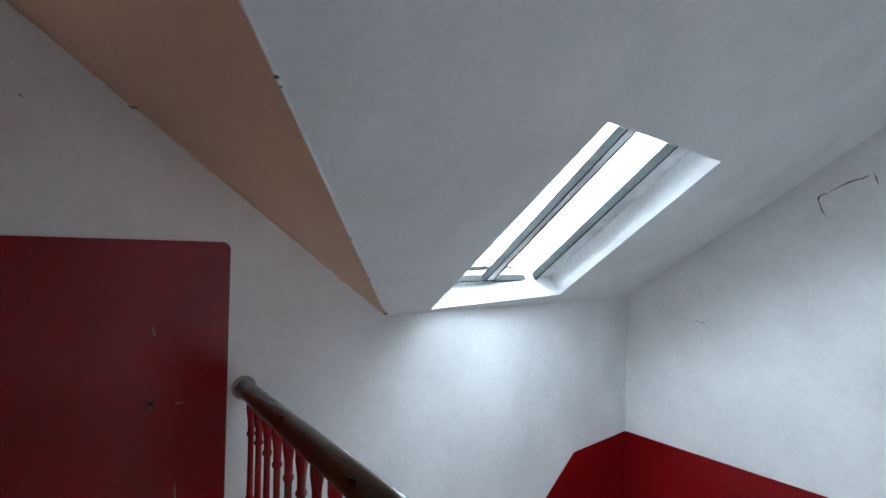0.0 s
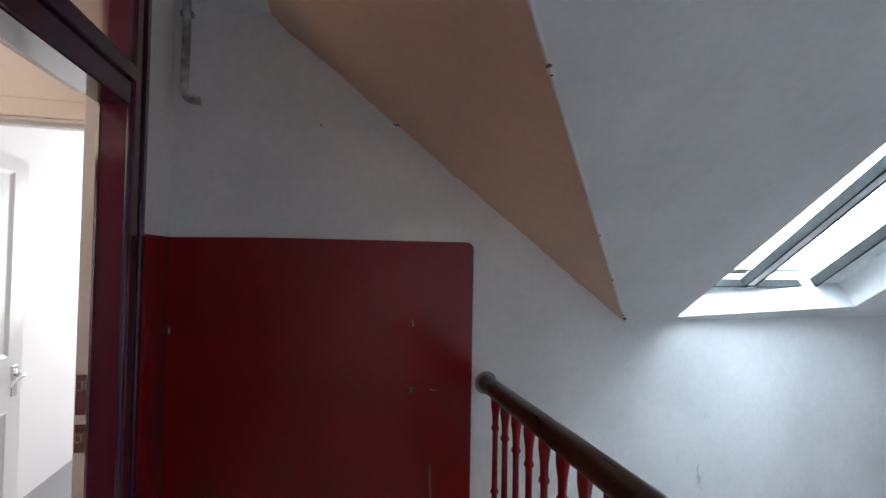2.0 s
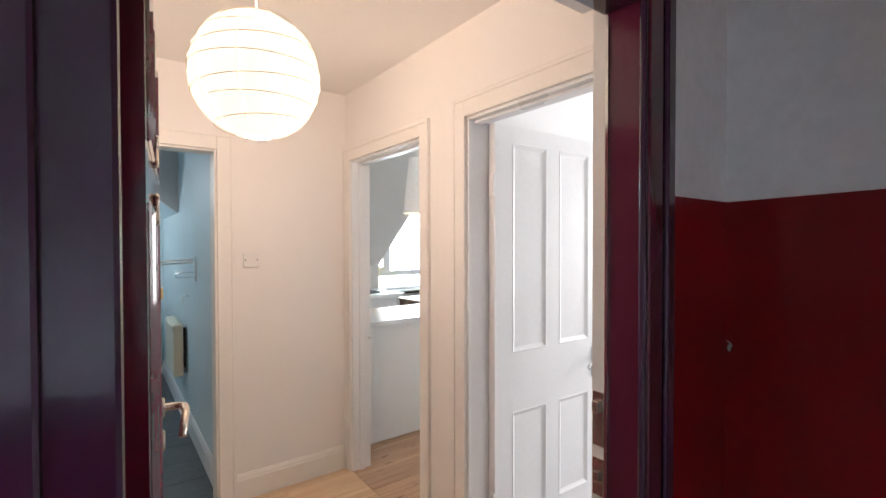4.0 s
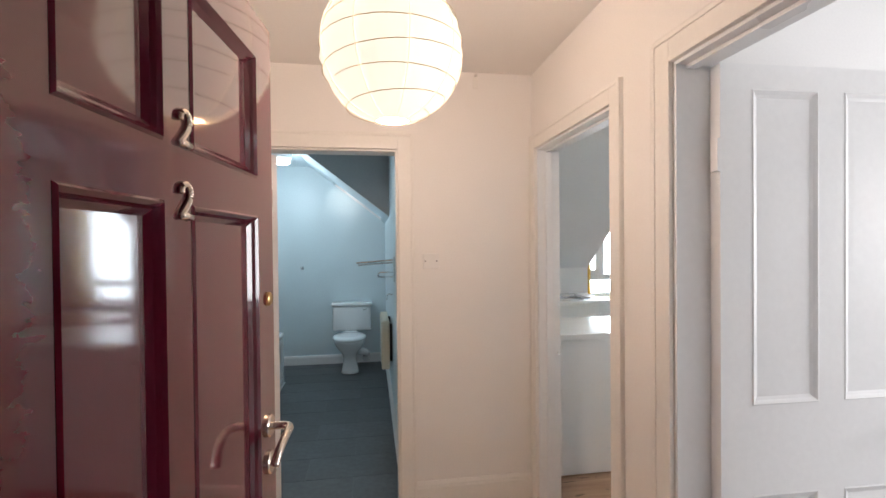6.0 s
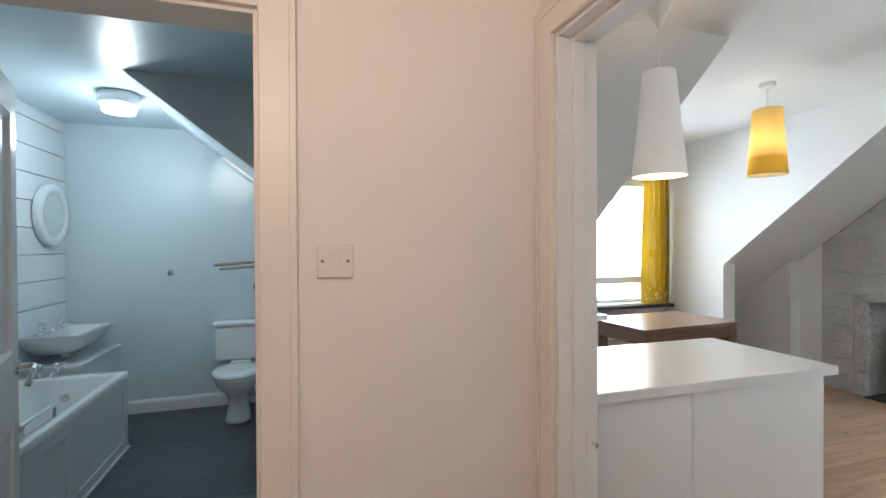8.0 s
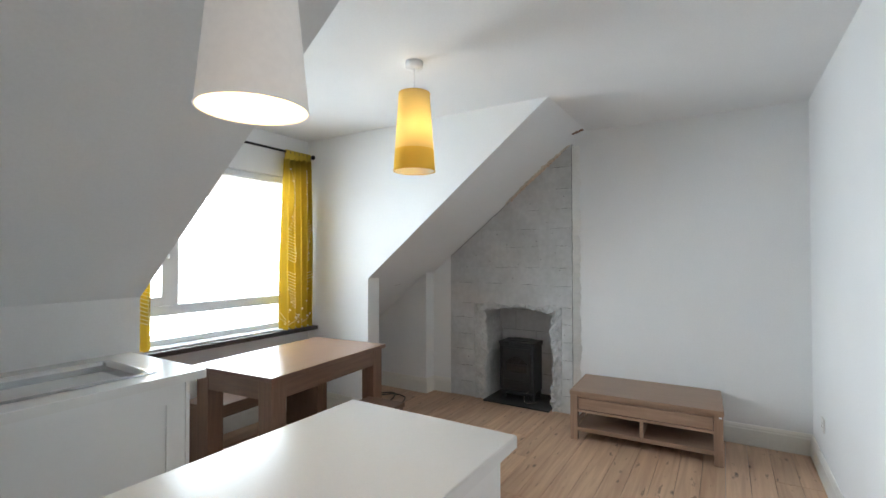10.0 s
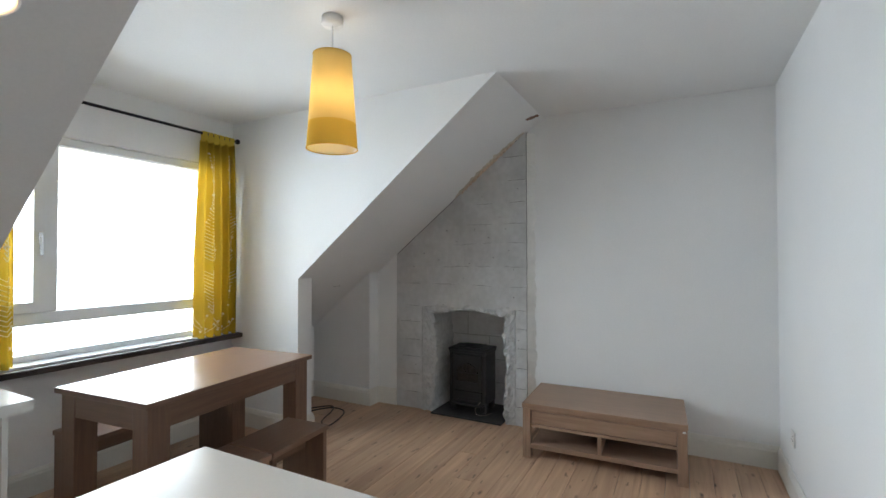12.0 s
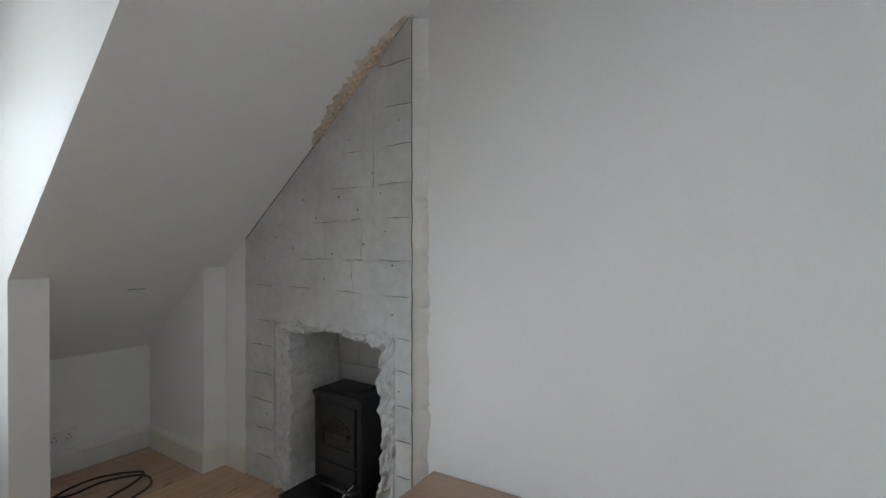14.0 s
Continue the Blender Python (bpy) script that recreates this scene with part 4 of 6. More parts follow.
FL = "curl of flaking white paint on the stair wall"
for pts, w in (([(-4.93, 0.39), (-4.95, 0.33), (-4.96, 0.27)], 0.022), ([(-4.80, 0.46), (-4.81, 0.42)], 0.012), ([(-5.86, 0.74), (-5.87, 0.66)], 0.016), ([(-4.99, 0.70), (-4.98, 0.65)], 0.012),
               ([(-4.42, 0.10), (-4.43, 0.03)], 0.012), ([(-4.2, 0.45), (-4.22, 0.40)], 0.010)):
    crack("paint_flake", FL, pts, w, LANDING, "x", 0.0995)
CR = "dark crack in the white stair end wall"
for pts, w in (([(-1.38, 2.05), (-1.33, 2.02), (-1.35, 1.92), (-1.41, 1.86)], 0.012), ([(-1.40, 2.06), (-1.52, 2.12), (-1.60, 2.14)], 0.009), ([(-1.62, 2.16), (-1.64, 2.08)], 0.009), ([(-0.52, 1.06), (-0.60, 1.05)], 0.006), ([(-1.72, 1.6), (-1.78, 1.62)], 0.007)):
    crack("wall_crack", CR, pts, w, CRACK, "y", -7.0995)
for pts, w in (([(-3.285, 0.925), (-3.30, 0.905), (-3.295, 0.893)], 0.016), ([(-3.39, 0.90), (-3.42, 0.895)], 0.007), ([(-3.30, 1.24), (-3.305, 1.20)], 0.006), ([(-3.40, 0.55), (-3.405, 0.20)], 0.004)):
    crack("paint_chip", "grey chip in the red gloss dado", pts, w, CHIP, "x", 0.0935, "chips in the dado")
for pts, w in (([(-3.19, 2.165), (-3.22, 2.15)], 0.013), ([(-2.86, 2.13), (-2.865, 2.12)], 0.009), ([(-2.262, 1.22), (-2.264, 1.19)], 0.010)):
    crack("wall_mark", "small dark mark on the white stair wall", pts, w, CHIP, "x", 0.0935 if pts[0][1] < 1.5 else 0.0995, "marks on the stair wall")

# ragged painted arris between the warm-tinted slope and the skylight slope
def ridge(u):
    return Vector((0.10 - 2.0 * u, -4.463 + 1.829 * u, 1.21 + 1.40 * u))


bm = bmesh.new()
rows = []
for i in range(161):
    u = 0.004 + 0.99 * i / 160
    w0 = 0.006 + 0.012 * abs(noise.fractal(Vector((u * 60, 1, 2)), 0.8, 2.1, 4))
    w1 = 0.010 + 0.006 * noise.noise(Vector((u * 45, 5, 2)))
    c = ridge(u)
    rows.append([bm.verts.new(p) for p in (c + Vector((w0 * 0.35, w0, -0.0015 + w0 * 0.766)), c + Vector((0, 0, -0.006)), c + Vector((0, -w1, -0.0025)))])
for a, b_ in zip(rows, rows[1:]):
    for j in range(2):
        bm.faces.new((a[j], a[j + 1], b_[j + 1], b_[j]))
structure("trim_arris", bm, LANDING, "ragged white painted arris of the sloping ceiling", "ceiling edge")
for k, (u, r) in enumerate(((0.568, 0.009), (0.558, 0.005), (0.30, 0.006), (0.17, 0.006), (0.015, 0.014), (0.03, 0.008), (0.72, 0.005))):
    rng = random.Random(40 + k)
    bm = bmesh.new()
    bmesh.ops.create_icosphere(bm, subdivisions=2, radius=r)
    for v in bm.verts:
        v.co *= rng.uniform(0.55, 1.15)
        v.co.z *= 0.5
    bm.transform(Matrix.Translation(ridge(u) + Vector((0, 0, -0.005))))
    tagged(part("chipped_edge", bm, CRACK), "dark chip knocked out of the ceiling edge", "paint flake", "marks on the stair wall")
# the slope's painted-in warm light carried a little way down the wall
bm = bmesh.new()
rows = []
for i in range(121):
    y = -2.66 - 1.80 * i / 120
    z = 2.61 - (2.634 + y) * -0.7655
    w = 0.010 + 0.014 * abs(noise.fractal(Vector((y * 9, 4, 2)), 0.8, 2.1, 4))
    rows.append([bm.verts.new((0.0992, y, z + 0.004)), bm.verts.new((0.0992, y, z - w))])
for a, b_ in zip(rows, rows[1:]):
    bm.faces.new((a[0], a[1], b_[1], b_[0]))
structure("trim_cream_lap", bm, STAIRWARM, "slope's cream warm-light colour carried on to the wall", "paint edge")

# ---- hall things ----
pl = thing("paper_lantern", "lit round white paper lantern hanging from the hall ceiling", "ceiling lamp")
C, R = Vector((-0.857, -1.17, 2.05)), 0.208
bm = bmesh.new()
rows = 22
prof = []
for i in range(rows + 1):
    a = -math.pi / 2 + 0.24 + (math.pi - 0.48) * i / rows
    prof.append((R * math.cos(a) * (1.0 + 0.012 * (-1) ** i), R * math.sin(a)))
lathe(prof, 18, C, bm, caps=False)
shade = part("shade", bm, LANTERN, pl, "glowing white paper shade", True)
shade.visible_shadow = False
bm = bmesh.new()
turns = []
for k in range(28 * 9):
    u = k / (28 * 9)
    a = -math.pi / 2 + 0.25 + (math.pi - 0.5) * u
    w = 2 * math.pi * k / 28
    r = R * math.cos(a) + 0.002
    turns.append((C.x + r * math.cos(w), C.y + r * math.sin(w), C.z + R * math.sin(a) + 0.012 * math.sin(w * 0.37 + u * 9)))
tube(turns, 0.0014, 4, bm)
rib = part("wire_rib", bm, WIRE, pl, "thin spiral wire rib")
for k in range(9):
    w = 2 * math.pi * (2 * k + 0.0) / 18
    pts = [(C.x + (R * math.cos(a) + 0.0035) * math.cos(w), C.y + (R * math.cos(a) + 0.0035) * math.sin(w), C.z + R * math.sin(a)) for a in [-1.30 + 2.6 * i / 14 for i in range(15)]]
    part("paper_seam", tube(pts, 0.0022, 4), SEAM, pl, "faint glued paper seam")
ring = part("bottom_ring", tube([(C.x + 0.050 * math.cos(a), C.y + 0.050 * math.sin(a), C.z - R * 0.972) for a in [i * math.pi / 10 for i in range(21)]], 0.0018, 6), WIRE, pl)
part("cable", tube([(C.x, C.y, C.z + 0.19), (C.x, C.y, 2.44)], 0.0035, 8), WHITEGLOSS, pl)
part("ceiling_rose", lathe([(0.045, 0), (0.042, 0.012), (0.03, 0.022)], 20, (C.x, C.y, 2.428)), WHITEGLOSS, pl)

sw = thing("light_switch", "white plastic light switch on the hall wall", "light switch")
part("plate", box(-0.640, -0.550, -0.0095, -0.0005, 1.343, 1.429, 0.003), SWITCHPL, sw)
part("rocker", box(-0.606, -0.584, -0.0108, -0.0095, 1.368, 1.406, 0.002), SWITCHPL, sw)
for x in (-0.627, -0.563):
    part("screw", lathe([(0.0045, 0), (0.004, 0.0012)], 10, (0, 0, 0)), CHIP, sw).matrix_local = Matrix.Translation((x, -0.0095, 1.386)) @ Matrix.Rotation(math.pi / 2, 4, "X")
hk = thing("wall_bracket", "small white bracket under the hall ceiling", "bracket")
part("plate", box(-0.345, -0.315, -0.006, -0.0005, 2.36, 2.44, 0.002), HALLTRIM, hk)
part("arm", box(-0.337, -0.323, -0.035, -0.006, 2.425, 2.437, 0.002), HALLTRIM, hk)

# ---- bathroom things ----
bt = thing("bathtub", "white bathtub with a pale panelled side along the boarded wall", "bathtub")
X0, X1, YA, YB, ZT = -2.525, -1.855, 0.86, 2.545, 0.55
bm = bmesh.new()
def ring_at(x0, x1, y0, y1, z, r, n=5):
    out = []
    for cx, cy, a0 in ((x1 - r, y1 - r, 0), (x0 + r, y1 - r, 90), (x0 + r, y0 + r, 180), (x1 - r, y0 + r, 270)):
        for k in range(n):
            a = radians(a0 + 90 * k / (n - 1))
            out.append(bm.verts.new((cx + r * math.cos(a), cy + r * math.sin(a), z)))
    return out
rs = [ring_at(X0, X1, YA, YB, ZT - 0.04, 0.02), ring_at(X0, X1, YA, YB, ZT - 0.006, 0.02), ring_at(X0 + 0.006, X1 - 0.006, YA + 0.006, YB - 0.006, ZT, 0.025),
      ring_at(X0 + 0.055, X1 - 0.055, YA + 0.07, YB - 0.07, ZT, 0.10), ring_at(X0 + 0.07, X1 - 0.07, YA + 0.085, YB - 0.085, ZT - 0.02, 0.11),
      ring_at(X0 + 0.12, X1 - 0.12, YA + 0.22, YB - 0.13, ZT - 0.36, 0.12), ring_at(X0 + 0.18, X1 - 0.18, YA + 0.30, YB - 0.2, ZT - 0.40, 0.10)]
for a, c in zip(rs, rs[1:]):
    for i in range(len(a)):
        bm.faces.new((a[i], a[(i + 1) % len(a)], c[(i + 1) % len(a)], c[i]))
bm.faces.new(rs[-1])
part("tub", bm, CERAMIC, bt, "white enamel tub", True)
part("side_panel", box(X1 - 0.03, X1 - 0.018, YA + 0.01, YB - 0.005, 0.015, ZT - 0.035), ACRYLIC, bt, "pale panelled bath side")
for a in ((YA + 0.01, YB - 0.005, 0.43, ZT - 0.045), (YA + 0.01, YB - 0.005, 0.02, 0.075)):
    part("panel_rail", box(X1 - 0.018, X1 - 0.006, *a, 0.002), ACRYLIC, bt)
for y in (YA + 0.01, 1.66, 1.73, YB - 0.075):
    part("panel_stile", box(X1 - 0.018, X1 - 0.006, y, y + 0.068, 0.0755, 0.4295, 0.002), ACRYLIC, bt)
part("foot_bead", box(X1 - 0.018, X1 + 0.006, YA, YB, 0.001, 0.018, 0.003), CERAMIC, bt)
part("end_panel", box(X0 + 0.02, X1 - 0.02, YB - 0.02, YB - 0.006, 0.01, ZT - 0.035), ACRYLIC, bt)
for x in (-2.36, -2.26):
    tp = part("bath_tap", lathe([(0.022, 0), (0.014, 0.01), (0.012, 0.05), (0.020, 0.056), (0.022, 0.085), (0.012, 0.095)], 14, (x, YB - 0.045, ZT)), CHROME, bt, "chrome bath tap", True)
    part("spout", tube(spline([(x, YB - 0.045, ZT + 0.035), (x, YB - 0.09, ZT + 0.045), (x, YB - 0.125, ZT + 0.02)]), 0.010), CHROME, tp)
part("grab_rail", tube(spline([(-1.90, 1.34, ZT), (-1.90, 1.34, ZT + 0.05), (-1.90, 1.38, ZT + 0.06), (-1.90, 1.58, ZT + 0.06), (-1.90, 1.62, ZT + 0.05), (-1.90, 1.62, ZT)]), 0.011), CHROME, bt, "chrome grab rail")
bm = lathe([(0.028, 0), (0.028, 0.008), (0.018, 0.012)], 16)
bm.transform(Matrix.Translation((-2.19, YB - 0.108, 0.42)) @ Matrix.Rotation(math.pi / 2, 4, "X"))
part("overflow", bm, CHROME, bt, "chrome overflow cover")

wc = thing("toilet", "white ceramic close-coupled toilet with its lid down", "toilet")
bm = bmesh.new()
def oval(cx, cy, rx, ry, z, n=24, back=1.0):
    return [bm.verts.new((cx + rx * math.cos(2 * math.pi * k / n), cy + (ry if math.sin(2 * math.pi * k / n) < 0 else ry * back) * math.sin(2 * math.pi * k / n), z)) for k in range(n)]
def skin(rows, cap0=True, cap1=True):
    for a, c in zip(rows, rows[1:]):
        for i in range(len(a)):
            bm.faces.new((a[i], a[(i + 1) % len(a)], c[(i + 1) % len(a)], c[i]))
    if cap0:
        bm.faces.new(rows[0][::-1])
    if cap1:
        bm.faces.new(rows[-1])
CX = -1.185
skin([oval(CX, 2.90, 0.105, 0.135, 0.0), oval(CX, 2.90, 0.095, 0.12, 0.03), oval(CX, 2.91, 0.075, 0.10, 0.15), oval(CX, 2.89, 0.09, 0.13, 0.22), oval(CX, 2.86, 0.155, 0.20, 0.31), oval(CX, 2.85, 0.18, 0.235, 0.375), oval(CX, 2.85, 0.182, 0.238, 0.395)])
part("bowl", bm, CERAMIC, wc, "", True)
bm = bmesh.new()
skin([oval(CX, 2.845, 0.186, 0.245, 0.396, back=0.85), oval(CX, 2.845, 0.190, 0.250, 0.405, back=0.85), oval(CX, 2.845, 0.188, 0.247, 0.425, back=0.85), oval(CX, 2.845, 0.17, 0.23, 0.437, back=0.85), oval(CX, 2.845, 0.10, 0.15, 0.441, back=0.85)])
part("seat_lid", bm, CERAMIC, wc, "white plastic seat and lid", True)
part("cistern", box(-1.395, -0.935, 3.10, 3.292, 0.435, 0.735, 0.025, seg=3), CERAMIC, wc, "", True)
part("cistern_lid", box(-1.41, -0.92, 3.085, 3.297, 0.735, 0.775, 0.014, seg=3), CERAMIC, wc, "", True)
part("flush_lever", tube([(-0.985, 3.10, 0.70), (-0.985, 3.075, 0.70), (-1.03, 3.072, 0.69)], 0.008), CHROME, wc, "chrome flush lever")
part("waste_pipe", tube(spline([(-1.09, 3.05, 0.20), (-1.02, 3.12, 0.17), (-1.0, 3.22, 0.12), (-1.0, 3.28, 0.05)]), 0.045), CERAMIC, wc, "", True)
part("bowl_neck", box(CX - 0.09, CX + 0.09, 3.02, 3.2, 0.28, 0.437, 0.03), CERAMIC, wc, "", True)

bs = thing("washbasin", "white ceramic washbasin with two chrome taps on the boarded wall", "washbasin")
bm = bmesh.new()
def basin_ring(x1, y0, y1, z, r):
    out = []
    for x, y in [(-2.522, y0)] + [(x1 - r + r * math.sin(a), y0 + r - r * math.cos(a)) for a in [k * math.pi / 10 for k in range(6)]] + [(x1 - r + r * math.cos(a), y1 - r + r * math.sin(a)) for a in [k * math.pi / 10 for k in range(6)]] + [(-2.522, y1)]:
        out.append(bm.verts.new((x, y, z)))
    return out
skin([basin_ring(-2.27, 2.74, 3.08, 0.655, 0.08), basin_ring(-2.20, 2.68, 3.14, 0.70, 0.09), basin_ring(-2.165, 2.62, 3.20, 0.765, 0.08), basin_ring(-2.155, 2.61, 3.21, 0.80, 0.07)], True, False)
rim = basin_ring(-2.155, 2.61, 3.21, 0.8001, 0.07)
inn = [bm.verts.new((-2.43 + (v.co.x + 2.43) * 0.80 if v.co.x > -2.43 else -2.43, 2.91 + (v.co.y - 2.91) * 0.84, 0.797)) for v in rim]
low = [bm.verts.new((-2.40 + (v.co.x + 2.40) * 0.55, 2.91 + (v.co.y - 2.91) * 0.5, 0.69)) for v in rim]
for a, c in ((rim, inn), (inn, low)):
    for i in range(len(a)):
        bm.faces.new((a[i], a[(i + 1) % len(a)], c[(i + 1) % len(a)], c[i]))
bm.faces.new(low)
part("basin", bm, CERAMIC, bs, "", True)
for y in (2.77, 3.05):
    tp = part("tap", lathe([(0.020, 0), (0.013, 0.012), (0.012, 0.045), (0.021, 0.05), (0.022, 0.075), (0.010, 0.085)], 14, (-2.465, y, 0.80)), CHROME, bs, "chrome basin tap", True)
    part("spout", tube(spline([(-2.465, y, 0.83), (-2.42, y, 0.84), (-2.385, y, 0.82)]), 0.009), CHROME, tp)
part("plug_chain", tube([(-2.47, 2.91, 0.805), (-2.44, 2.90, 0.80)], 0.006), BLACKPLASTIC, bs)
part("waste_trap", tube([(-2.38, 2.91, 0.655), (-2.38, 2.91, 0.603)], 0.03), CERAMIC, bs)
bx = thing("pipe_boxing", "white boxed ledge under the washbasin", "boxing")
part("box_body", box(-2.522, -2.16, 2.60, 3.295, 0.002, 0.585), ACRYLIC, bx)
part("box_top", box(-2.522, -2.145, 2.585, 3.297, 0.585, 0.602, 0.003), ACRYLIC, bx)
mr = thing("wall_mirror", "round mirror in a broad pale frame on the boarded wall", "mirror")
bm = lathe([(0.0, 0.03), (0.155, 0.03), (0.158, 0.034), (0.168, 0.045), (0.228, 0.04), (0.238, 0.03), (0.238, 0.0)], 48, caps=False)
bm.transform(Matrix.Translation((-2.521, 3.03, 1.672)) @ Matrix.Rotation(math.pi / 2, 4, "Y"))
part("frame", bm, ACRYLIC, mr, "broad pale round frame", True)
bm = lathe([(0.0, 0.0335), (0.157, 0.0335)], 48, caps=False)
bm.transform(Matrix.Translation((-2.521, 3.03, 1.672)) @ Matrix.Rotation(math.pi / 2, 4, "Y"))
part("mirror_glass", bm, MIRROR, mr, "round mirror glass")
bl = thing("bathroom_ceiling_light", "lit round white ceiling light in the bathroom", "ceiling lamp")
base = part("base", lathe([(0.112, 0.0), (0.117, 0.012), (0.117, 0.075)], 32, (-1.835, 2.355, 2.372)), WHITEGLOSS, bl, "", True)
dif = part("diffuser", lathe([(0.05, 0.0), (0.088, 0.004), (0.098, 0.016), (0.100, 0.056)], 32, (-1.835, 2.355, 2.317)), LAMPDISC, bl, "glowing opal diffuser", True)
dif.visible_shadow = False
hk = thing("wall_hook", "small chrome hook on the bathroom wall", "hook")
part("back_plate", box(-1.790, -1.750, 3.290, 3.2995, 1.18, 1.22, 0.004), CHROME, hk)
part("peg", tube([(-1.770, 3.29, 1.20), (-1.770, 3.255, 1.195), (-1.770, 3.245, 1.21)], 0.007), CHROME, hk)
tr = thing("towel_rack", "chrome swivel-arm towel rack on the bathroom wall", "towel rack")
part("wall_plate", box(-0.760, -0.7505, 0.90, 0.96, 1.20, 1.39, 0.004), CHROME, tr)
for i, (dx, dy, z) in enumerate(((-0.26, 0.10, 1.345), (-0.27, 0.02, 1.365))):
    part("arm", tube(spline([(-0.765, 0.93, z), (-0.765 + dx * 0.5, 0.93 + dy * 0.5, z - 0.01), (-0.765 + dx, 0.93 + dy, z - 0.02)]), 0.006), CHROME, tr)
part("loop", tube(spline([(-0.765, 0.93, 1.27), (-0.86, 0.93, 1.27), (-0.87, 0.95, 1.24), (-0.80, 0.96, 1.235), (-0.765, 0.96, 1.235)]), 0.0055), CHROME, tr)
rh = thing("roll_holder", "small chrome holder on the bathroom wall", "holder")
part("holder_arm", tube(spline([(-0.752, 1.25, 1.07), (-0.79, 1.25, 1.07), (-0.80, 1.25, 1.05), (-0.80, 1.25, 1.02)]), 0.006), CHROME, rh)
ht = thing("panel_heater", "cream enamelled panel heater on the bathroom wall", "heater")
part("body", box(-0.845, -0.775, 1.42, 2.00, 0.40, 0.82, 0.012), CREAM, ht)
part("grille", box(-0.850, -0.838, 1.46, 1.96, 0.77, 0.80, 0.002), CREAM, ht)
for y in (1.50, 1.92):
    part("bracket", box(-0.775, -0.7505, y, y + 0.03, 0.45, 0.78), BLACKPLASTIC, ht)

# ---- kitchen ----
isl = thing("kitchen_peninsula_worktop", "long white laminate peninsula worktop", "worktop")
part("worktop_slab", box(0.135, 1.4765, 0.1355, 0.7535, 0.872, 0.91, 0.004), WORKTOP, isl)
for a in ((0.135, 1.478, 0.1335, 0.1353), (0.135, 1.478, 0.7537, 0.7555), (1.4767, 1.4785, 0.1355, 0.7535)):
    part("edge_band", box(*a, 0.8735, 0.9065, 0.0006, seg=1), EDGEBAND, isl, "slightly greyer laminate edging")
for x0, x1 in ((0.135, 0.7392), (0.7405, 1.432)):
    cb = thing("base_cabinet", "white base cabinet with a plain back panel under the peninsula", "kitchen cabinet", "peninsula cabinets")
    part("body", box(x0 + 0.001, x1 - 0.001, 0.19, 0.73, 0.10, 0.871), MELAMINE, cb)
    part("back_panel", box(x0, x1, 0.172, 0.19, 0.012, 0.870, 0.0015), MELAMINE, cb)
    part("plinth", box(x0 + 0.02, x1 - 0.02, 0.20, 0.68, 0.0, 0.10), MELAMINE, cb)
ep = tagged(part("end_panel", box(1.4325, 1.45, 0.172, 0.735, 0.0, 0.871, 0.0015), MELAMINE), "white end panel of the peninsula", "panel")
swt = thing("sink_worktop", "white laminate worktop with an inset steel sink under the slope", "worktop")
bm = bmesh.new()
for a in ((0.125, 0.75, 1.62, 2.315), (1.29, 1.455, 1.62, 2.315), (0.75, 1.29, 1.62, 1.74), (0.75, 1.29, 2.18, 2.315)):
    box(*a, 0.872, 0.91, bm=bm)
part("worktop_slab", bm, WORKTOP, swt)
bm = bmesh.new()
rr = []
for (i, z) in ((0.0, 0.916), (-0.012, 0.912), (0.02, 0.916), (0.03, 0.90), (0.045, 0.76)):
    rr.append([bm.verts.new((x, y, z)) for x, y in ((0.75 + i, 1.74 + i), (1.29 - i, 1.74 + i), (1.29 - i, 2.18 - i), (0.75 + i, 2.18 - i))])
for a, c in ((rr[1], rr[0]), (rr[0], rr[2]), (rr[2], rr[3]), (rr[3], rr[4])):
    for i in range(4):
        bm.faces.new((a[i], a[(i + 1) % 4], c[(i + 1) % 4], c[i]))
bm.faces.new(rr[4])
part("sink_bowl", bm, STEEL, swt, "stainless steel inset sink")
for x0, x1 in ((0.135, 0.755), (0.76, 1.38)):
    cb = thing("base_cabinet", "white shaker base cabinet under the sink worktop", "kitchen cabinet", "sink cabinets")
    part("body", box(x0, x1, 1.672, 2.31, 0.10, 0.871), MELAMINE, cb)
    part("plinth", box(x0, x1, 1.70, 2.2, 0.0, 0.10), MELAMINE, cb)
    dr = part("door", wall_with_openings("y", 1.652, 1.672, x0 + 0.003, x1 - 0.003, 0.11, 0.865, [(x0 + 0.08, x1 - 0.08, 0.19, 0.785)]), MELAMINE, cb)
    part("door_panel", box(x0 + 0.08, x1 - 0.08, 1.660, 1.668, 0.19, 0.785), MELAMINE, dr)
tagged(part("end_panel", box(1.3825, 1.40, 1.655, 2.31, 0.0, 0.871, 0.0015), MELAMINE), "white end panel beside the sink cabinets", "panel")


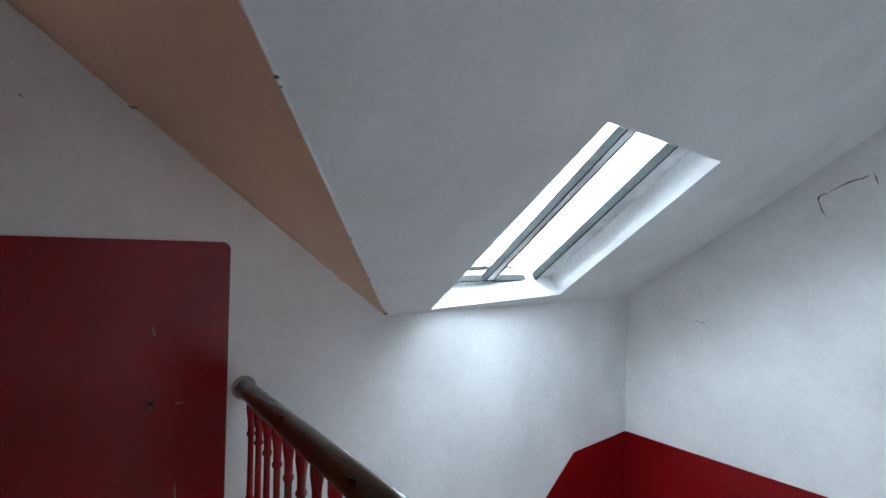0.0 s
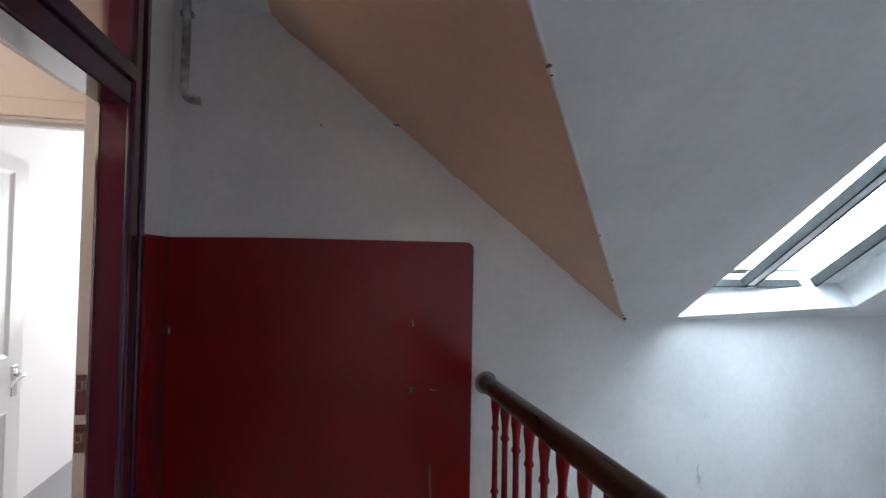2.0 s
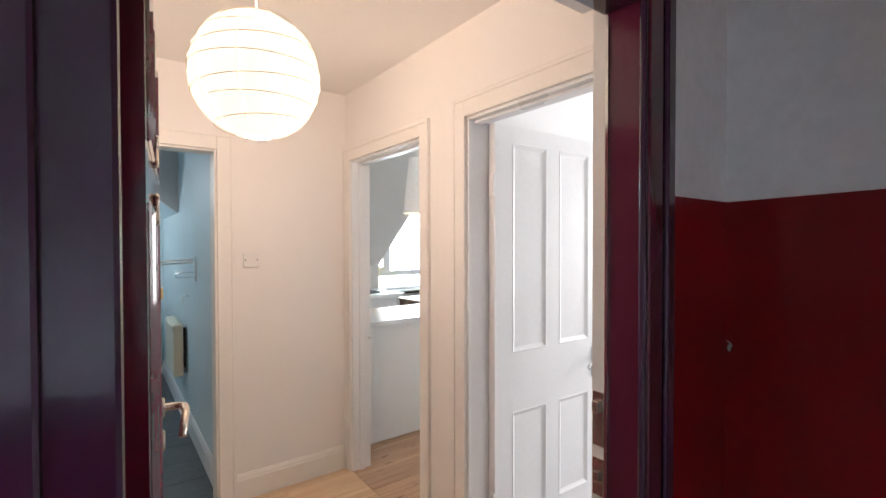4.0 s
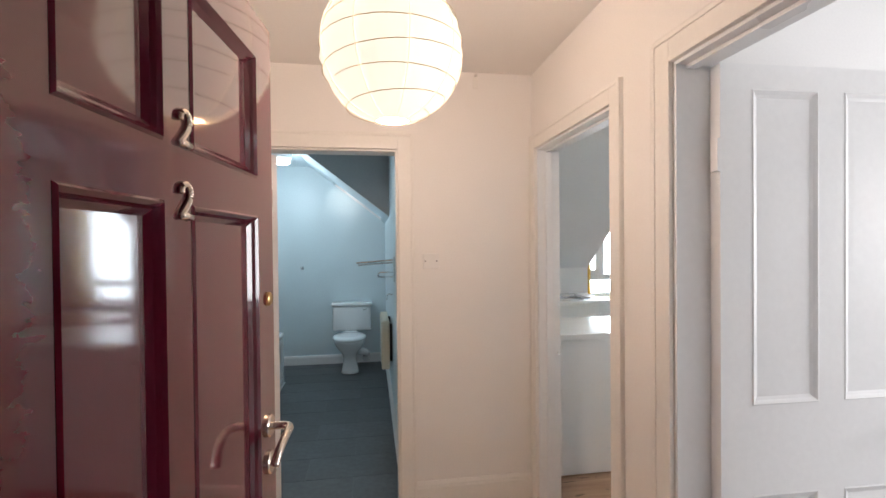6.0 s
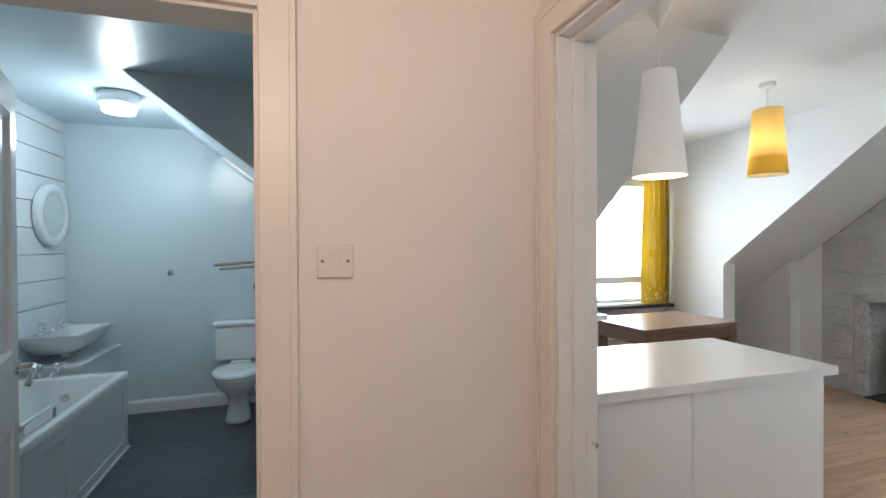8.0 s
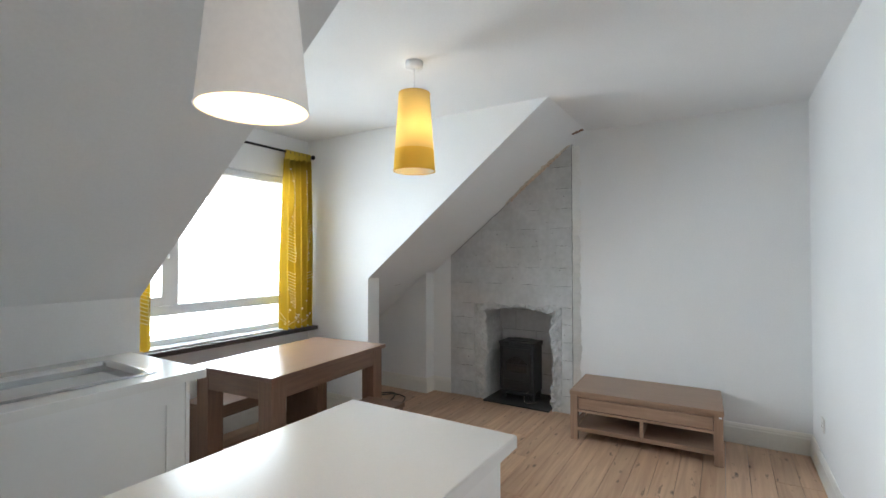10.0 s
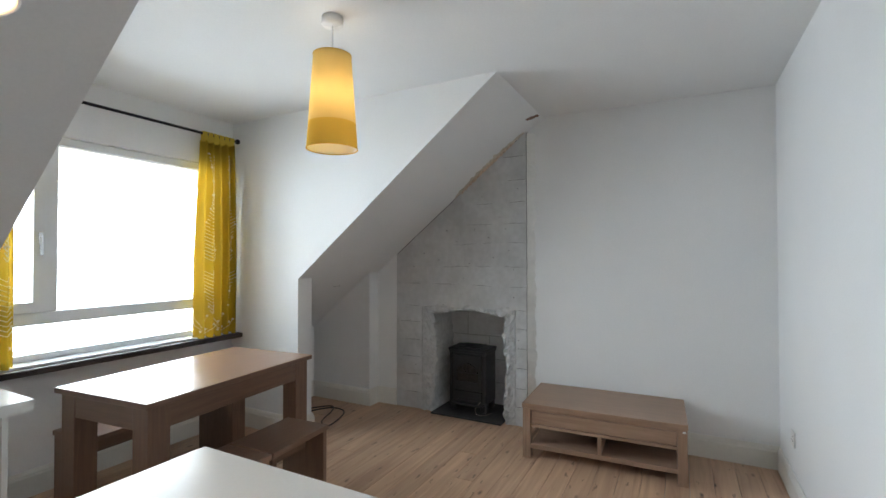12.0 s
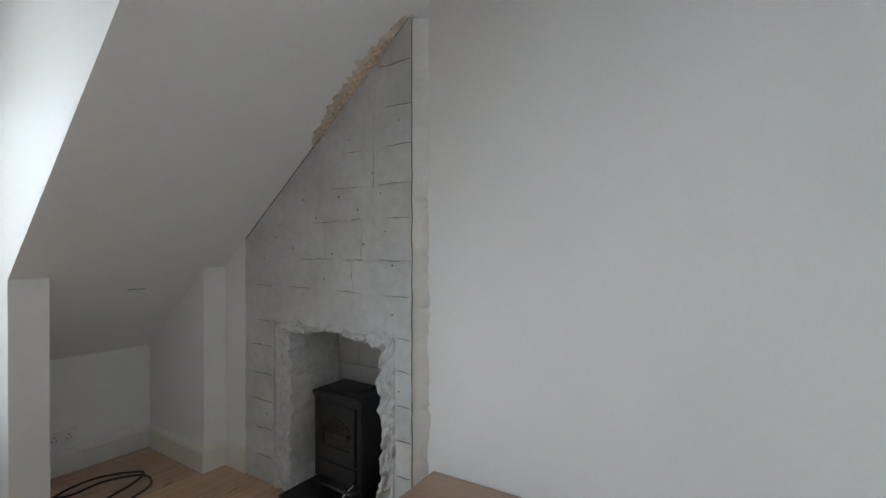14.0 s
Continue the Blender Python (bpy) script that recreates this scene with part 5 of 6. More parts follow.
def drop_shade(name, label, x, y, z0, z1, r0, r1, outer, band, top):
    """A tapered drum shade with lining, rim wires, lamp holder, flex and ceiling rose."""
    t = thing(name, label, "ceiling lamp", "pendant lamps")
    zb = z0 + (z1 - z0) * 0.27 if band else z0
    rb = r0 + (r1 - r0) * ((zb - z0) / (z1 - z0))
    part("shade", lathe([(rb, zb), (r1, z1)], 40, (x, y, 0), caps=False), outer, t, "", True)
    if band:
        part("shade_band", lathe([(r0, z0), (rb, zb)], 40, (x, y, 0), caps=False), band, t, "darker lower band of the shade", True)
    if band:
        part("lining", lathe([(r0 - 0.004, z0 + 0.001), (r1 - 0.004, z1 - 0.001)], 40, (x, y, 0), caps=False), SHADELINING, t, "white inner lining", True)
    if not band:
        part("lining", lathe([(r0 - 0.003, z0 + 0.001), (r1 - 0.003, z1 - 0.001)], 40, (x, y, 0), caps=False), SHADEIN, t, "lit white lining", True)
    part("rim", tube([(x + r0 * math.cos(a), y + r0 * math.sin(a), z0) for a in [i * math.pi / 20 for i in range(41)]], 0.0022, 6), WSHADE if not band else band, t)
    part("rim", tube([(x + r1 * math.cos(a), y + r1 * math.sin(a), z1) for a in [i * math.pi / 20 for i in range(41)]], 0.0022, 6), outer if not band else band, t)
    for k in range(3):
        a = k * 2 * math.pi / 3
        part("spider", tube([(x + 0.02 * math.cos(a), y + 0.02 * math.sin(a), z1 - 0.03), (x + (r1 - 0.004) * math.cos(a), y + (r1 - 0.004) * math.sin(a), z1 - 0.004)], 0.0016, 6), WHITEGLOSS, t)
    part("lamp_holder", lathe([(0.020, 0), (0.020, 0.05), (0.012, 0.065)], 16, (x, y, z1 - 0.06)), WHITEGLOSS, t)
    part("flex", tube([(x, y, z1), (x, y, top)], 0.0032, 8), WHITEGLOSS, t)
    return t


yl = drop_shade("yellow_pendant_lamp", "lit yellow tapered drum pendant with ochre lower band", 2.372, 1.122, 1.897, 2.338, 0.118, 0.088, YSHADE, YBAND, 2.51)
part("ceiling_rose", lathe([(0.02, 0.0), (0.046, 0.002), (0.05, 0.007), (0.05, 0.040)], 24, (2.372, 1.122, 2.480)), WHITEGLOSS, yl, "", True)
wl = drop_shade("white_pendant_lamp", "tall white tapered fabric pendant over the peninsula", 0.885, 0.495, 1.735, 2.205, 0.116, 0.070, WSHADE, None, 2.46)
part("cone_rose", lathe([(0.008, 0.0), (0.05, 0.085), (0.055, 0.105)], 24, (0.885, 0.495, 2.414)), WHITEGLOSS, wl, "white cone ceiling rose", True)

# curtains on a rod
rod = thing("curtain_rod", "black metal curtain rod with ball ends above the window", "curtain rod")
part("bar", tube([(1.53, 2.955, 2.352), (3.285, 2.955, 2.352)], 0.0105, 12), DARKROD, rod, "", True)
for x in (1.525, 3.292):
    part("finial", lathe([(0.004, -0.022), (0.017, -0.014), (0.021, 0.0), (0.017, 0.014), (0.004, 0.022)], 16, (x, 2.955, 2.352)), DARKROD, rod, "black ball finial", True)
for x in (1.60, 3.225):
    part("bracket", tube([(x, 3.049, 2.352), (x, 2.955, 2.352)], 0.008, 8), DARKROD, rod)


def curtain(label, x0, x1, z0, seed):
    """A gathered cotton curtain with tab tops and stitched stems of print."""
    rng = random.Random(seed)
    t = thing("curtain", label, "curtain", "curtains at the dormer window")
    n, folds, w = 90, 5, x1 - x0
    ph = [rng.uniform(0, 6.28) for _ in range(4)]
    def at(u, v):
        z = 2.30 - (2.30 - z0) * v
        spread = 0.80 + 0.20 * min(1, v * 1.6)
        x = (x0 + x1) / 2 + (u - 0.5) * w * spread + 0.008 * math.sin(3 * v + ph[0])
        y = 2.952 + (0.026 + 0.012 * v) * math.sin(2 * math.pi * folds * u + ph[1] + 0.5 * math.sin(2.2 * v + ph[2])) + 0.010 * math.sin(5 * u + 3 * v)
        return Vector((x, y, z + 0.006 * math.sin(2 * math.pi * folds * u + ph[3]) * v))
    bm = bmesh.new()
    m = 26
    g = [[bm.verts.new(at(i / n, j / m)) for i in range(n + 1)] for j in range(m + 1)]
    for j in range(m):
        for i in range(n):
            bm.faces.new((g[j][i], g[j][i + 1], g[j + 1][i + 1], g[j + 1][i]))
    bmesh.ops.solidify(bm, geom=bm.faces[:], thickness=0.002)
    part("cloth", bm, YELLOWCLOTH, t, "mustard cotton with cream print", True)
    for k in range(6):
        u = (k + 0.5) / 6
        p = at(u, 0)
        bm = bmesh.new()
        for s in (-1, 1):
            box(p.x - 0.020, p.x + 0.020, 2.955 + s * 0.0125 - 0.001, 2.955 + s * 0.0125 + 0.001, 2.285, 2.366, bm=bm)
        box(p.x - 0.020, p.x + 0.020, 2.942, 2.968, 2.364, 2.367, bm=bm)
        part("tab", bm, YELLOWCLOTH, t)
    for c in (0.34, 0.86):
        bm = bmesh.new()
        for j in range(46):
            v = 0.08 + 0.80 * j / 45
            if 0.62 < v < 0.68:
                continue
            for s in (-1, 1):
                L = 0.014 + 0.010 * math.sin(9 * v + c * 7)
                a, b_ = at(c + 0.004 * s, v), at(min(max(c + s * L / w * 2.0, 0.01), 0.99), v - 0.018)
                tube([a + Vector((0, -0.004, 0)), (a + b_) / 2 + Vector((0, -0.0045, 0)), b_ + Vector((0, -0.004, 0))], 0.0024, 4, bm)
                if j % 4 == 0:
                    bmesh.ops.create_icosphere(bm, subdivisions=1, radius=0.009, matrix=Matrix.Translation(b_ + Vector((0, -0.004, 0))))
        tagged(part("print", bm, CREAMPRINT, t, "cream printed stems"), kind="stuff")
    for c in (0.2, 0.6):
        bm = bmesh.new()
        for j in range(9):
            ang = radians(-50 + 100 * j / 8)
            v0, L = 0.985, 0.045 + 0.05 * (j % 3)
            pts = [at(min(max(c + math.sin(ang) * L * q / w, 0.01), 0.99), v0 - math.cos(ang) * L * q / (2.30 - z0)) + Vector((0, -0.004, 0)) for q in (0, 0.5, 1)]
            tube(pts, 0.0022, 4, bm)
            bmesh.ops.create_icosphere(bm, subdivisions=1, radius=0.011, matrix=Matrix.Translation(pts[-1]))
        tagged(part("print", bm, CREAMPRINT, t, "cream printed seed heads"), kind="stuff")
    return t


curtain("mustard yellow tab-top curtain with cream printed stems, drawn aside", 2.925, 3.285, 0.770, 4)
curtain("mustard yellow tab-top curtain with cream seed head print, drawn aside", 1.535, 1.875, 0.770, 9)


# ---- dining table and benches ----
def slab_table(name, label, category, L, W, H, leg, apron, overhang, top_t, m, group="", legdepth=None):
    t = thing(name, label, category, group)
    part("tabletop" if category == "table" else "seat", box(0, L, 0, W, H - top_t, H, 0.004), OAKVENEER, t)
    d = legdepth or leg
    for x in (overhang, L - overhang - leg):
        for y in (overhang, W - overhang - d):
            part("leg", box(x, x + leg, y, y + d, 0, H - top_t, 0.003), OAKLEG, t)
    for y in (overhang + 0.004, W - overhang - 0.026):
        part("apron", box(overhang + leg, L - overhang - leg, y, y + 0.022, H - top_t - apron, H - top_t, 0.002), OAKVENEER, t)
    if category == "table":
        for x in (overhang + 0.004, L - overhang - 0.026):
            part("apron", box(x, x + 0.022, overhang + d, W - overhang - d, H - top_t - apron, H - top_t, 0.002), OAKSIDE, t)
    t.matrix_world = m
    return t


slab_table("dining_table", "brown oak veneer dining table with thick square legs by the window", "table", 1.088, 0.68, 0.755, 0.105, 0.11, 0.022, 0.028, pose(1.876, 1.716, 0, 0, 0, 4.6))


def bench(label, L, W, m):
    """A short bench: thick seat on two panel legs with a rail between."""
    t = thing("bench", label, "bench", "benches at the dining table")
    part("seat", box(0, L, 0, W, 0.412, 0.44, 0.004), OAKVENEER, t)
    for x in (0.004, L - 0.034):
        part("leg_panel", box(x, x + 0.030, 0.012, W - 0.012, 0, 0.412, 0.003), OAKLEG, t)
    part("rail", box(0.034, L - 0.034, W / 2 - 0.012, W / 2 + 0.012, 0.30, 0.412, 0.002), OAKVENEER, t)
    t.matrix_world = m
    return t


bench("brown oak veneer bench pulled out in front of the dining table", 0.42, 0.30, pose(2.305, 1.425, 0, 0, 0, 3.5))
bench("brown oak veneer bench in front of the dining table", 0.56, 0.30, pose(1.738, 1.392, 0, 0, 0, 3.5))
bench("brown oak veneer bench behind the dining table", 0.92, 0.32, pose(1.975, 2.425, 0, 0, 0, 3.0))

# ---- coffee table ----
ct = thing("coffee_table", "light oak veneer coffee table with a drawer and open shelf", "coffee table")
L, W, H = 1.02, 0.56, 0.374
part("tabletop", box(0, W, 0, L, H - 0.032, H, 0.003), LIGHTOAK, ct)
for x in (0.004, W - 0.059):
    for y in (0.004, L - 0.059):
        part("leg", box(x, x + 0.055, y, y + 0.055, 0, H - 0.032, 0.002), LIGHTOAKLEG, ct)
part("top_rail", box(0.010, 0.030, 0.059, L - 0.059, H - 0.048, H - 0.0325, 0.001), LIGHTOAK, ct)
dr = part("drawer", box(0.012, 0.50, 0.064, L - 0.064, 0.238, H - 0.0525, 0.002), LIGHTOAK, ct)
part("drawer_bottom_rail", box(0.006, 0.52, 0.059, L - 0.059, 0.215, 0.234, 0.002), LIGHTOAK, ct)
part("shelf", box(0.008, W - 0.008, 0.059, L - 0.059, 0.070, 0.10, 0.002), LIGHTOAK, ct)
part("divider", box(0.012, W - 0.02, L / 2 - 0.012, L / 2 + 0.012, 0.10, 0.215, 0.001), LIGHTOAKLEG, ct)
for y in (0.010, L - 0.028):
    part("side_panel", box(0.059, W - 0.059, y, y + 0.018, 0.215, H - 0.032, 0.001), LIGHTOAK, ct)
for y in (0.012, L - 0.03):
    part("side_rail", box(0.059, W - 0.059, y, y + 0.018, 0.072, 0.10, 0.001), LIGHTOAK, ct)
part("drawer_stop", box(-0.003, 0.001, 0.012, 0.030, 0.322, 0.335, 0.001), WHITEGLOSS, ct)
ct.matrix_world = pose(3.833, -0.358, 0, 0, 0, 2.2)

# ---- chimney breast, stove and hearth ----
ch = thing("chimney_breast", "grey painted stone chimney breast with a rough arched fire opening", "fireplace", kind="structure")
FX = 4.330


def top_z(y):
    return roof_z(y) + 0.015


def face_d(y, z, rough=0.0045):
    """How far the uneven painted face stands back at a place."""
    return rough * noise.noise(Vector((y * 16, z * 16, 3.1))) * 2


def stone(y0, y1, z0, z1, rng, mat=None, rough=0.0045, n=7, name="stone", limit=True):
    """One dressed stone: a bulging, slightly uneven front with worn edges, cut to the slope above."""
    bm = bmesh.new()
    m = max(3, int(n * (z1 - z0) / max(y1 - y0, 0.05)) + 2)
    g = []
    off = rng.uniform(-0.0012, 0.0012)
    dip = 0.0025 if z0 < 0.93 else 0.0035 if y0 < 1.0 else rng.choice((0.0004, 0.0010, 0.0022))
    for j in range(m + 1):
        row = []
        for i in range(n + 1):
            y = y0 + (y1 - y0) * i / n
            z = z0 + (z1 - z0) * j / m
            edge = min(i, n - i, j, m - j)
            d = off + face_d(y, z, rough) + (dip if edge == 0 else 0.0)
            if limit:
                z = min(z, top_z(y))
            row.append(bm.verts.new((FX + d, y + (rng.uniform(-1, 1) * 0.0012 if edge == 0 else 0), z)))
        g.append(row)
    for j in range(m):
        for i in range(n):
            bm.faces.new((g[j][i], g[j][i + 1], g[j + 1][i + 1], g[j + 1][i]))
    rim = [g[0][i] for i in range(n + 1)] + [g[j][n] for j in range(1, m + 1)] + [g[m][i] for i in range(n - 1, -1, -1)] + [g[j][0] for j in range(m - 1, 0, -1)]
    back = [bm.verts.new((FX + 0.03, v.co.y, v.co.z)) for v in rim]
    for i in range(len(rim)):
        k = (i + 1) % len(rim)
        f = bm.faces.new((rim[i], back[i], back[k], rim[k]))
        bm.edges.get((rim[i], rim[k])).smooth = False
    return part(name, bm, mat or STONE, ch, "", True)


YL, YR = 2.05, 0.79       # edges of the breast
OL, OR = 1.645, 0.985     # edges of the fire opening
rng = random.Random(11)
courses = [0.0, 0.15, 0.31, 0.47, 0.63, 0.79, 0.94, 1.14, 1.30, 1.50, 1.66, 1.84, 2.02, 2.22, 2.46]
for k, (z0, z1) in enumerate(zip(courses, courses[1:])):
    if z0 < 0.93:
        spans = [(OL + 0.13, YL), (YR, OR - 0.10)]
    else:
        spans = [(YR, YL)]
    if abs(z0 - 0.94) < 0.01:
        stone(0.935, 1.775, z0 + 0.0002, z1 - 0.0002, rng, name="lintel_stone", n=18)
        spans = [(YR, 0.935), (1.775, YL)]
    for a, b_ in spans:
        y = a
        while y < b_ - 0.02:
            step = rng.uniform(0.20, 0.38) if b_ - a > 0.5 else rng.uniform(0.17, 0.30)
            e = b_ if b_ - (y + step) < 0.12 else y + step
            if top_z(y) > z0 + 0.02:
                stone(y, e, z0 + 0.0002, z1 - 0.0002, rng)
            y = e


def rubble(points_in, points_out, name, depth, label, seed):
    """A strip of hacked, broken masonry between an inner and an outer line, turning back into the opening."""
    bm = bmesh.new()
    n, m = len(points_in) - 1, 9
    def at(i, j):
        u = j / m
        a, o = points_in[i], points_out[i]
        y, z = a[0] + (o[0] - a[0]) * u, a[1] + (o[1] - a[1]) * u
        h = noise.fractal(Vector((y * 13 + seed, z * 13, seed)), 0.8, 2.1, 4)
        lift = 0.008 - 0.050 * abs(h) * (1 - u * 0.5) * (0 if j == m else 1) + (0.016 if j == 0 else 0)
        jitter = 0.020 * noise.noise(Vector((z * 17 + seed, y * 17, 5.0))) * (1 - u)
        return Vector((FX + lift + (0.004 if j == m else 0), y + jitter, z + jitter * 0.7))
    g = [[bm.verts.new(at(i, j)) for j in range(m + 1)] for i in range(n + 1)]
    inner = [[r[0]] for r in g]
    for q in (0.12, 0.3, 0.6, 1.0):
        for i in range(n + 1):
            p = g[i][0].co
            h = 0.010 * noise.noise(Vector((p.z * 22, q * 12 + seed, p.y * 22)))
            inner[i].append(bm.verts.new((p.x + depth * q, p.y + h, p.z + h)))
    for i in range(n):
        for j in range(m):
            bm.faces.new((g[i][j], g[i][j + 1], g[i + 1][j + 1], g[i + 1][j]))
        for j in range(4):
            bm.faces.new((inner[i][j], inner[i + 1][j], inner[i + 1][j + 1], inner[i][j + 1]))
    return part(name, bm, ROUGHSTONE, ch, label)


N = 44
zs = [0.87 * i / N for i in range(N + 1)]
rubble([(OL + 0.012 * math.sin(9 * z), z) for z in zs], [(OL + 0.131, z * 0.95 / 0.87) for z in zs], "jamb", 0.36, "hacked rough jamb", 1.7)
rubble([(OR + 0.010 * math.sin(11 * z), z) for z in zs], [(OR - 0.101, z * 0.95 / 0.87) for z in zs], "jamb", 0.36, "hacked rough jamb", 6.3)
ys = [OR - 0.02 + (OL - OR + 0.04) * i / N for i in range(N + 1)]
rubble([(y, 0.865 + 0.055 * math.sin(math.pi * (y - OR + 0.02) / (OL - OR + 0.04))) for y in ys], [(OR - 0.11 + (OL - OR + 0.25) * i / N, 0.955 + 0.02 * math.sin(i * 0.4)) for i in range(N + 1)], "lintel", 0.36, "broken rough lintel", 3.9)
def joint(y0, y1, z, rng):
    """An open, broken length of bed joint: a thin dark gap with ragged edges."""
    bm = bmesh.new()
    k = max(4, int((y1 - y0) / 0.012))
    rows = []
    drift = 0.0
    for i in range(k + 1):
        y = y0 + (y1 - y0) * i / k
        drift += rng.uniform(-0.0018, 0.0018)
        h = (0.0006 + 0.0022 * rng.random() ** 2) * math.sin(math.pi * (i + 0.3) / (k + 0.6)) + 0.0003
        x = FX + face_d(y, z + drift) - 0.0016
        rows.append([bm.verts.new(p) for p in ((x + 0.012, y, z + drift - h), (x, y, z + drift - h), (x, y, z + drift + h), (x + 0.012, y, z + drift + h))])
    for a, b_ in zip(rows, rows[1:]):
        for j in range(3):
            bm.faces.new((a[j], a[j + 1], b_[j + 1], b_[j]))
    return part("open_joint", bm, JOINT, ch)


rng = random.Random(23)
for z in courses[1:-1]:
    if z > 0.95:
        joint(YR + 0.004, YR + rng.uniform(0.10, 0.22), z, rng)
        y = YR + 0.30
        while y < YL - 0.1 and z < top_z(y + 0.2) - 0.05:
            e = y + rng.uniform(0.08, 0.26)
            if rng.random() < 0.65 and z < top_z(e) - 0.03:
                joint(y, min(e, YL - 0.02), z + rng.uniform(-0.004, 0.004), rng)
            y = e + rng.uniform(0.04, 0.2)
    else:
        joint(YR + 0.004, OR - 0.11, z, rng)
        joint(OL + 0.15, YL - rng.uniform(0.02, 0.15), z, rng)
part("fire_back", box(4.745, 4.80, 0.88, 1.76, 0, 1.2), JOINT, ch)
for k, z in enumerate((0.0, 0.215, 0.43, 0.645, 0.86)):
    y = 0.88 - (0.18 if k % 2 else 0.0)
    while y < 1.75:
        part("fire_back_block", box(4.735, 4.7449, max(y, 0.88), min(y + 0.40, 1.76) - 0.004, z, z + 0.211, 0.004), STONE, ch)
        y += 0.40
bm = box(4.362, 4.74, 0.785, 0.955, 0, 1.0)
box(4.362, 4.74, 1.675, 2.05, 0, 1.0, bm=bm)
box(4.362, 4.74, 0.785, 2.05, 0.955, 2.5, bm=bm)
part("core", bm, STONE, ch)
part("flue_top", box(4.36, 4.74, 0.955, 1.675, 0.95, 0.96), BLACKIRON, ch)
for (y, z) in ((1.86, 1.30), (1.75, 1.42), (1.60, 1.36), (1.42, 1.52), (1.25, 1.62), (1.12, 1.55), (1.02, 1.72), (0.94, 1.44), (0.90, 1.28), (1.30, 1.33), (1.08, 1.38), (0.97, 1.62), (1.18, 1.90), (0.86, 1.95), (1.52, 1.62), (1.36, 1.20), (1.90, 0.80), (1.84, 0.40), (0.86, 0.7), (0.90, 1.05)):
    part("nail_hole", lathe([(0.0035, 0), (0.0045, 0.004)], 8, (0, 0, 0)), CRACK, ch).matrix_local = Matrix.Translation((FX - 0.0035, y, z)) @ Matrix.Rotation(math.pi / 2, 4, "Y")
# crumbled plaster where the slope meets the stone
def slope_scab(name, mat, ya, yb, wide, deep, seed, label, parent):
    """A ragged scab under the sloping ceiling along the stone, with a broken outer edge."""
    bm = bmesh.new()
    n, m = 90, 8
    g = []
    for i in range(n + 1):
        u = i / n
        y = ya + (yb - ya) * u
        w = wide * math.sin(math.pi * (0.04 + 0.92 * u)) ** 0.7 * (0.55 + 0.75 * abs(noise.fractal(Vector((y * 17, 0, seed)), 0.9, 2.1, 4)))
        row = []
        for j in range(m + 1):
            v = j / m
            x = FX - 0.002 - w * v
            h = deep * (0.35 + abs(noise.fractal(Vector((x * 45, y * 45, seed)), 0.8, 2.1, 3))) * (1 - v ** 3)
            row.append(bm.verts.new((x, y + 0.006 * noise.noise(Vector((x * 60, y * 60, seed))), roof_z(y) + (0.001 if j == m else -0.0025 - h))))
        g.append(row)
    for i in range(n):
        for j in range(m):
            bm.faces.new((g[i][j], g[i + 1][j], g[i + 1][j + 1], g[i][j + 1]))
    return part(name, bm, mat, parent, label)


slope_scab("crumbled_plaster", OLDEDGE, 1.43, 0.80, 0.125, 0.006, 2.0, "flaking paint round the bare plaster", ch)
slope_scab("crumbled_plaster", BARE, 1.37, 0.88, 0.085, 0.016, 7.0, "bare crumbling plaster along the slope", ch)
bm = bmesh.new()
tube([(FX - 0.002 + 0.003 * noise.noise(Vector((y * 30, 1, 4))), y, roof_z(y) - 0.005 + 0.003 * noise.noise(Vector((y * 25, 3, 1)))) for y in [YL - 0.01 - (YL - YR - 0.02) * i / 60 for i in range(61)]], 0.0028, 5, bm)
part("settlement_gap", bm, CRACK, ch, "dark gap between the slope and the stone")
tube_pts = [(FX + 0.004, YR - 0.002 + 0.004 * noise.noise(Vector((z * 11, 2, 1))), z) for z in [0.05 + 2.35 * i / 60 for i in range(61)]]
part("settlement_gap", tube(tube_pts, 0.0022, 5), CRACK, ch, "dark gap at the edge of the stone")
bm = bmesh.new()
g = []
for i in range(90):
    z = 0.15 + 2.25 * i / 89
    w = 0.062 + 0.022 * noise.noise(Vector((z * 6, 1, 1))) + 0.016 * noise.noise(Vector((z * 31, 4, 1)))
    g.append([bm.verts.new((4.3797, 0.79 - w, z)), bm.verts.new((4.360, 0.79 - w * 0.62, z)), bm.verts.new((4.336, 0.792 + 0.005 * noise.noise(Vector((z * 9, 2, 1))), z))])
for i in range(89):
    for j in range(2):
        bm.faces.new((g[i][j], g[i + 1][j], g[i + 1][j + 1], g[i][j + 1]))
part("plaster_edge", bm, PATCHED, ch, "patched white plaster edge")
bm = bmesh.new()
rim = []
for k in range(22):
    a = 2 * math.pi * k / 22
    r = 1.0 + 0.9 * noise.noise(Vector((math.cos(a) * 3, math.sin(a) * 3, 9)))
    u, v = 0.060 * r * math.cos(a), 0.013 * r * math.sin(a)
    y = 0.700 - 0.45 * u + v
    rim.append(((4.215 + u * 0.9 + v * 0.3, y, roof_z(max(y, 0.659)))))
lo = [bm.verts.new((x, y, z - 0.003 - 0.006 * (k % 3 == 0))) for k, (x, y, z) in enumerate(rim)]
hi = [bm.verts.new((x, y, z + 0.002)) for x, y, z in rim]
mid = bm.verts.new((4.215, 0.70, roof_z(0.70) - 0.002))
for k in range(22):
    j = (k + 1) % 22
    bm.faces.new((lo[k], lo[j], mid))
    bm.faces.new((lo[k], hi[k], hi[j], lo[j]))
tagged(part("plaster_hole", bm, TORN), "torn hole in the plaster above the chimney breast", "plaster hole")

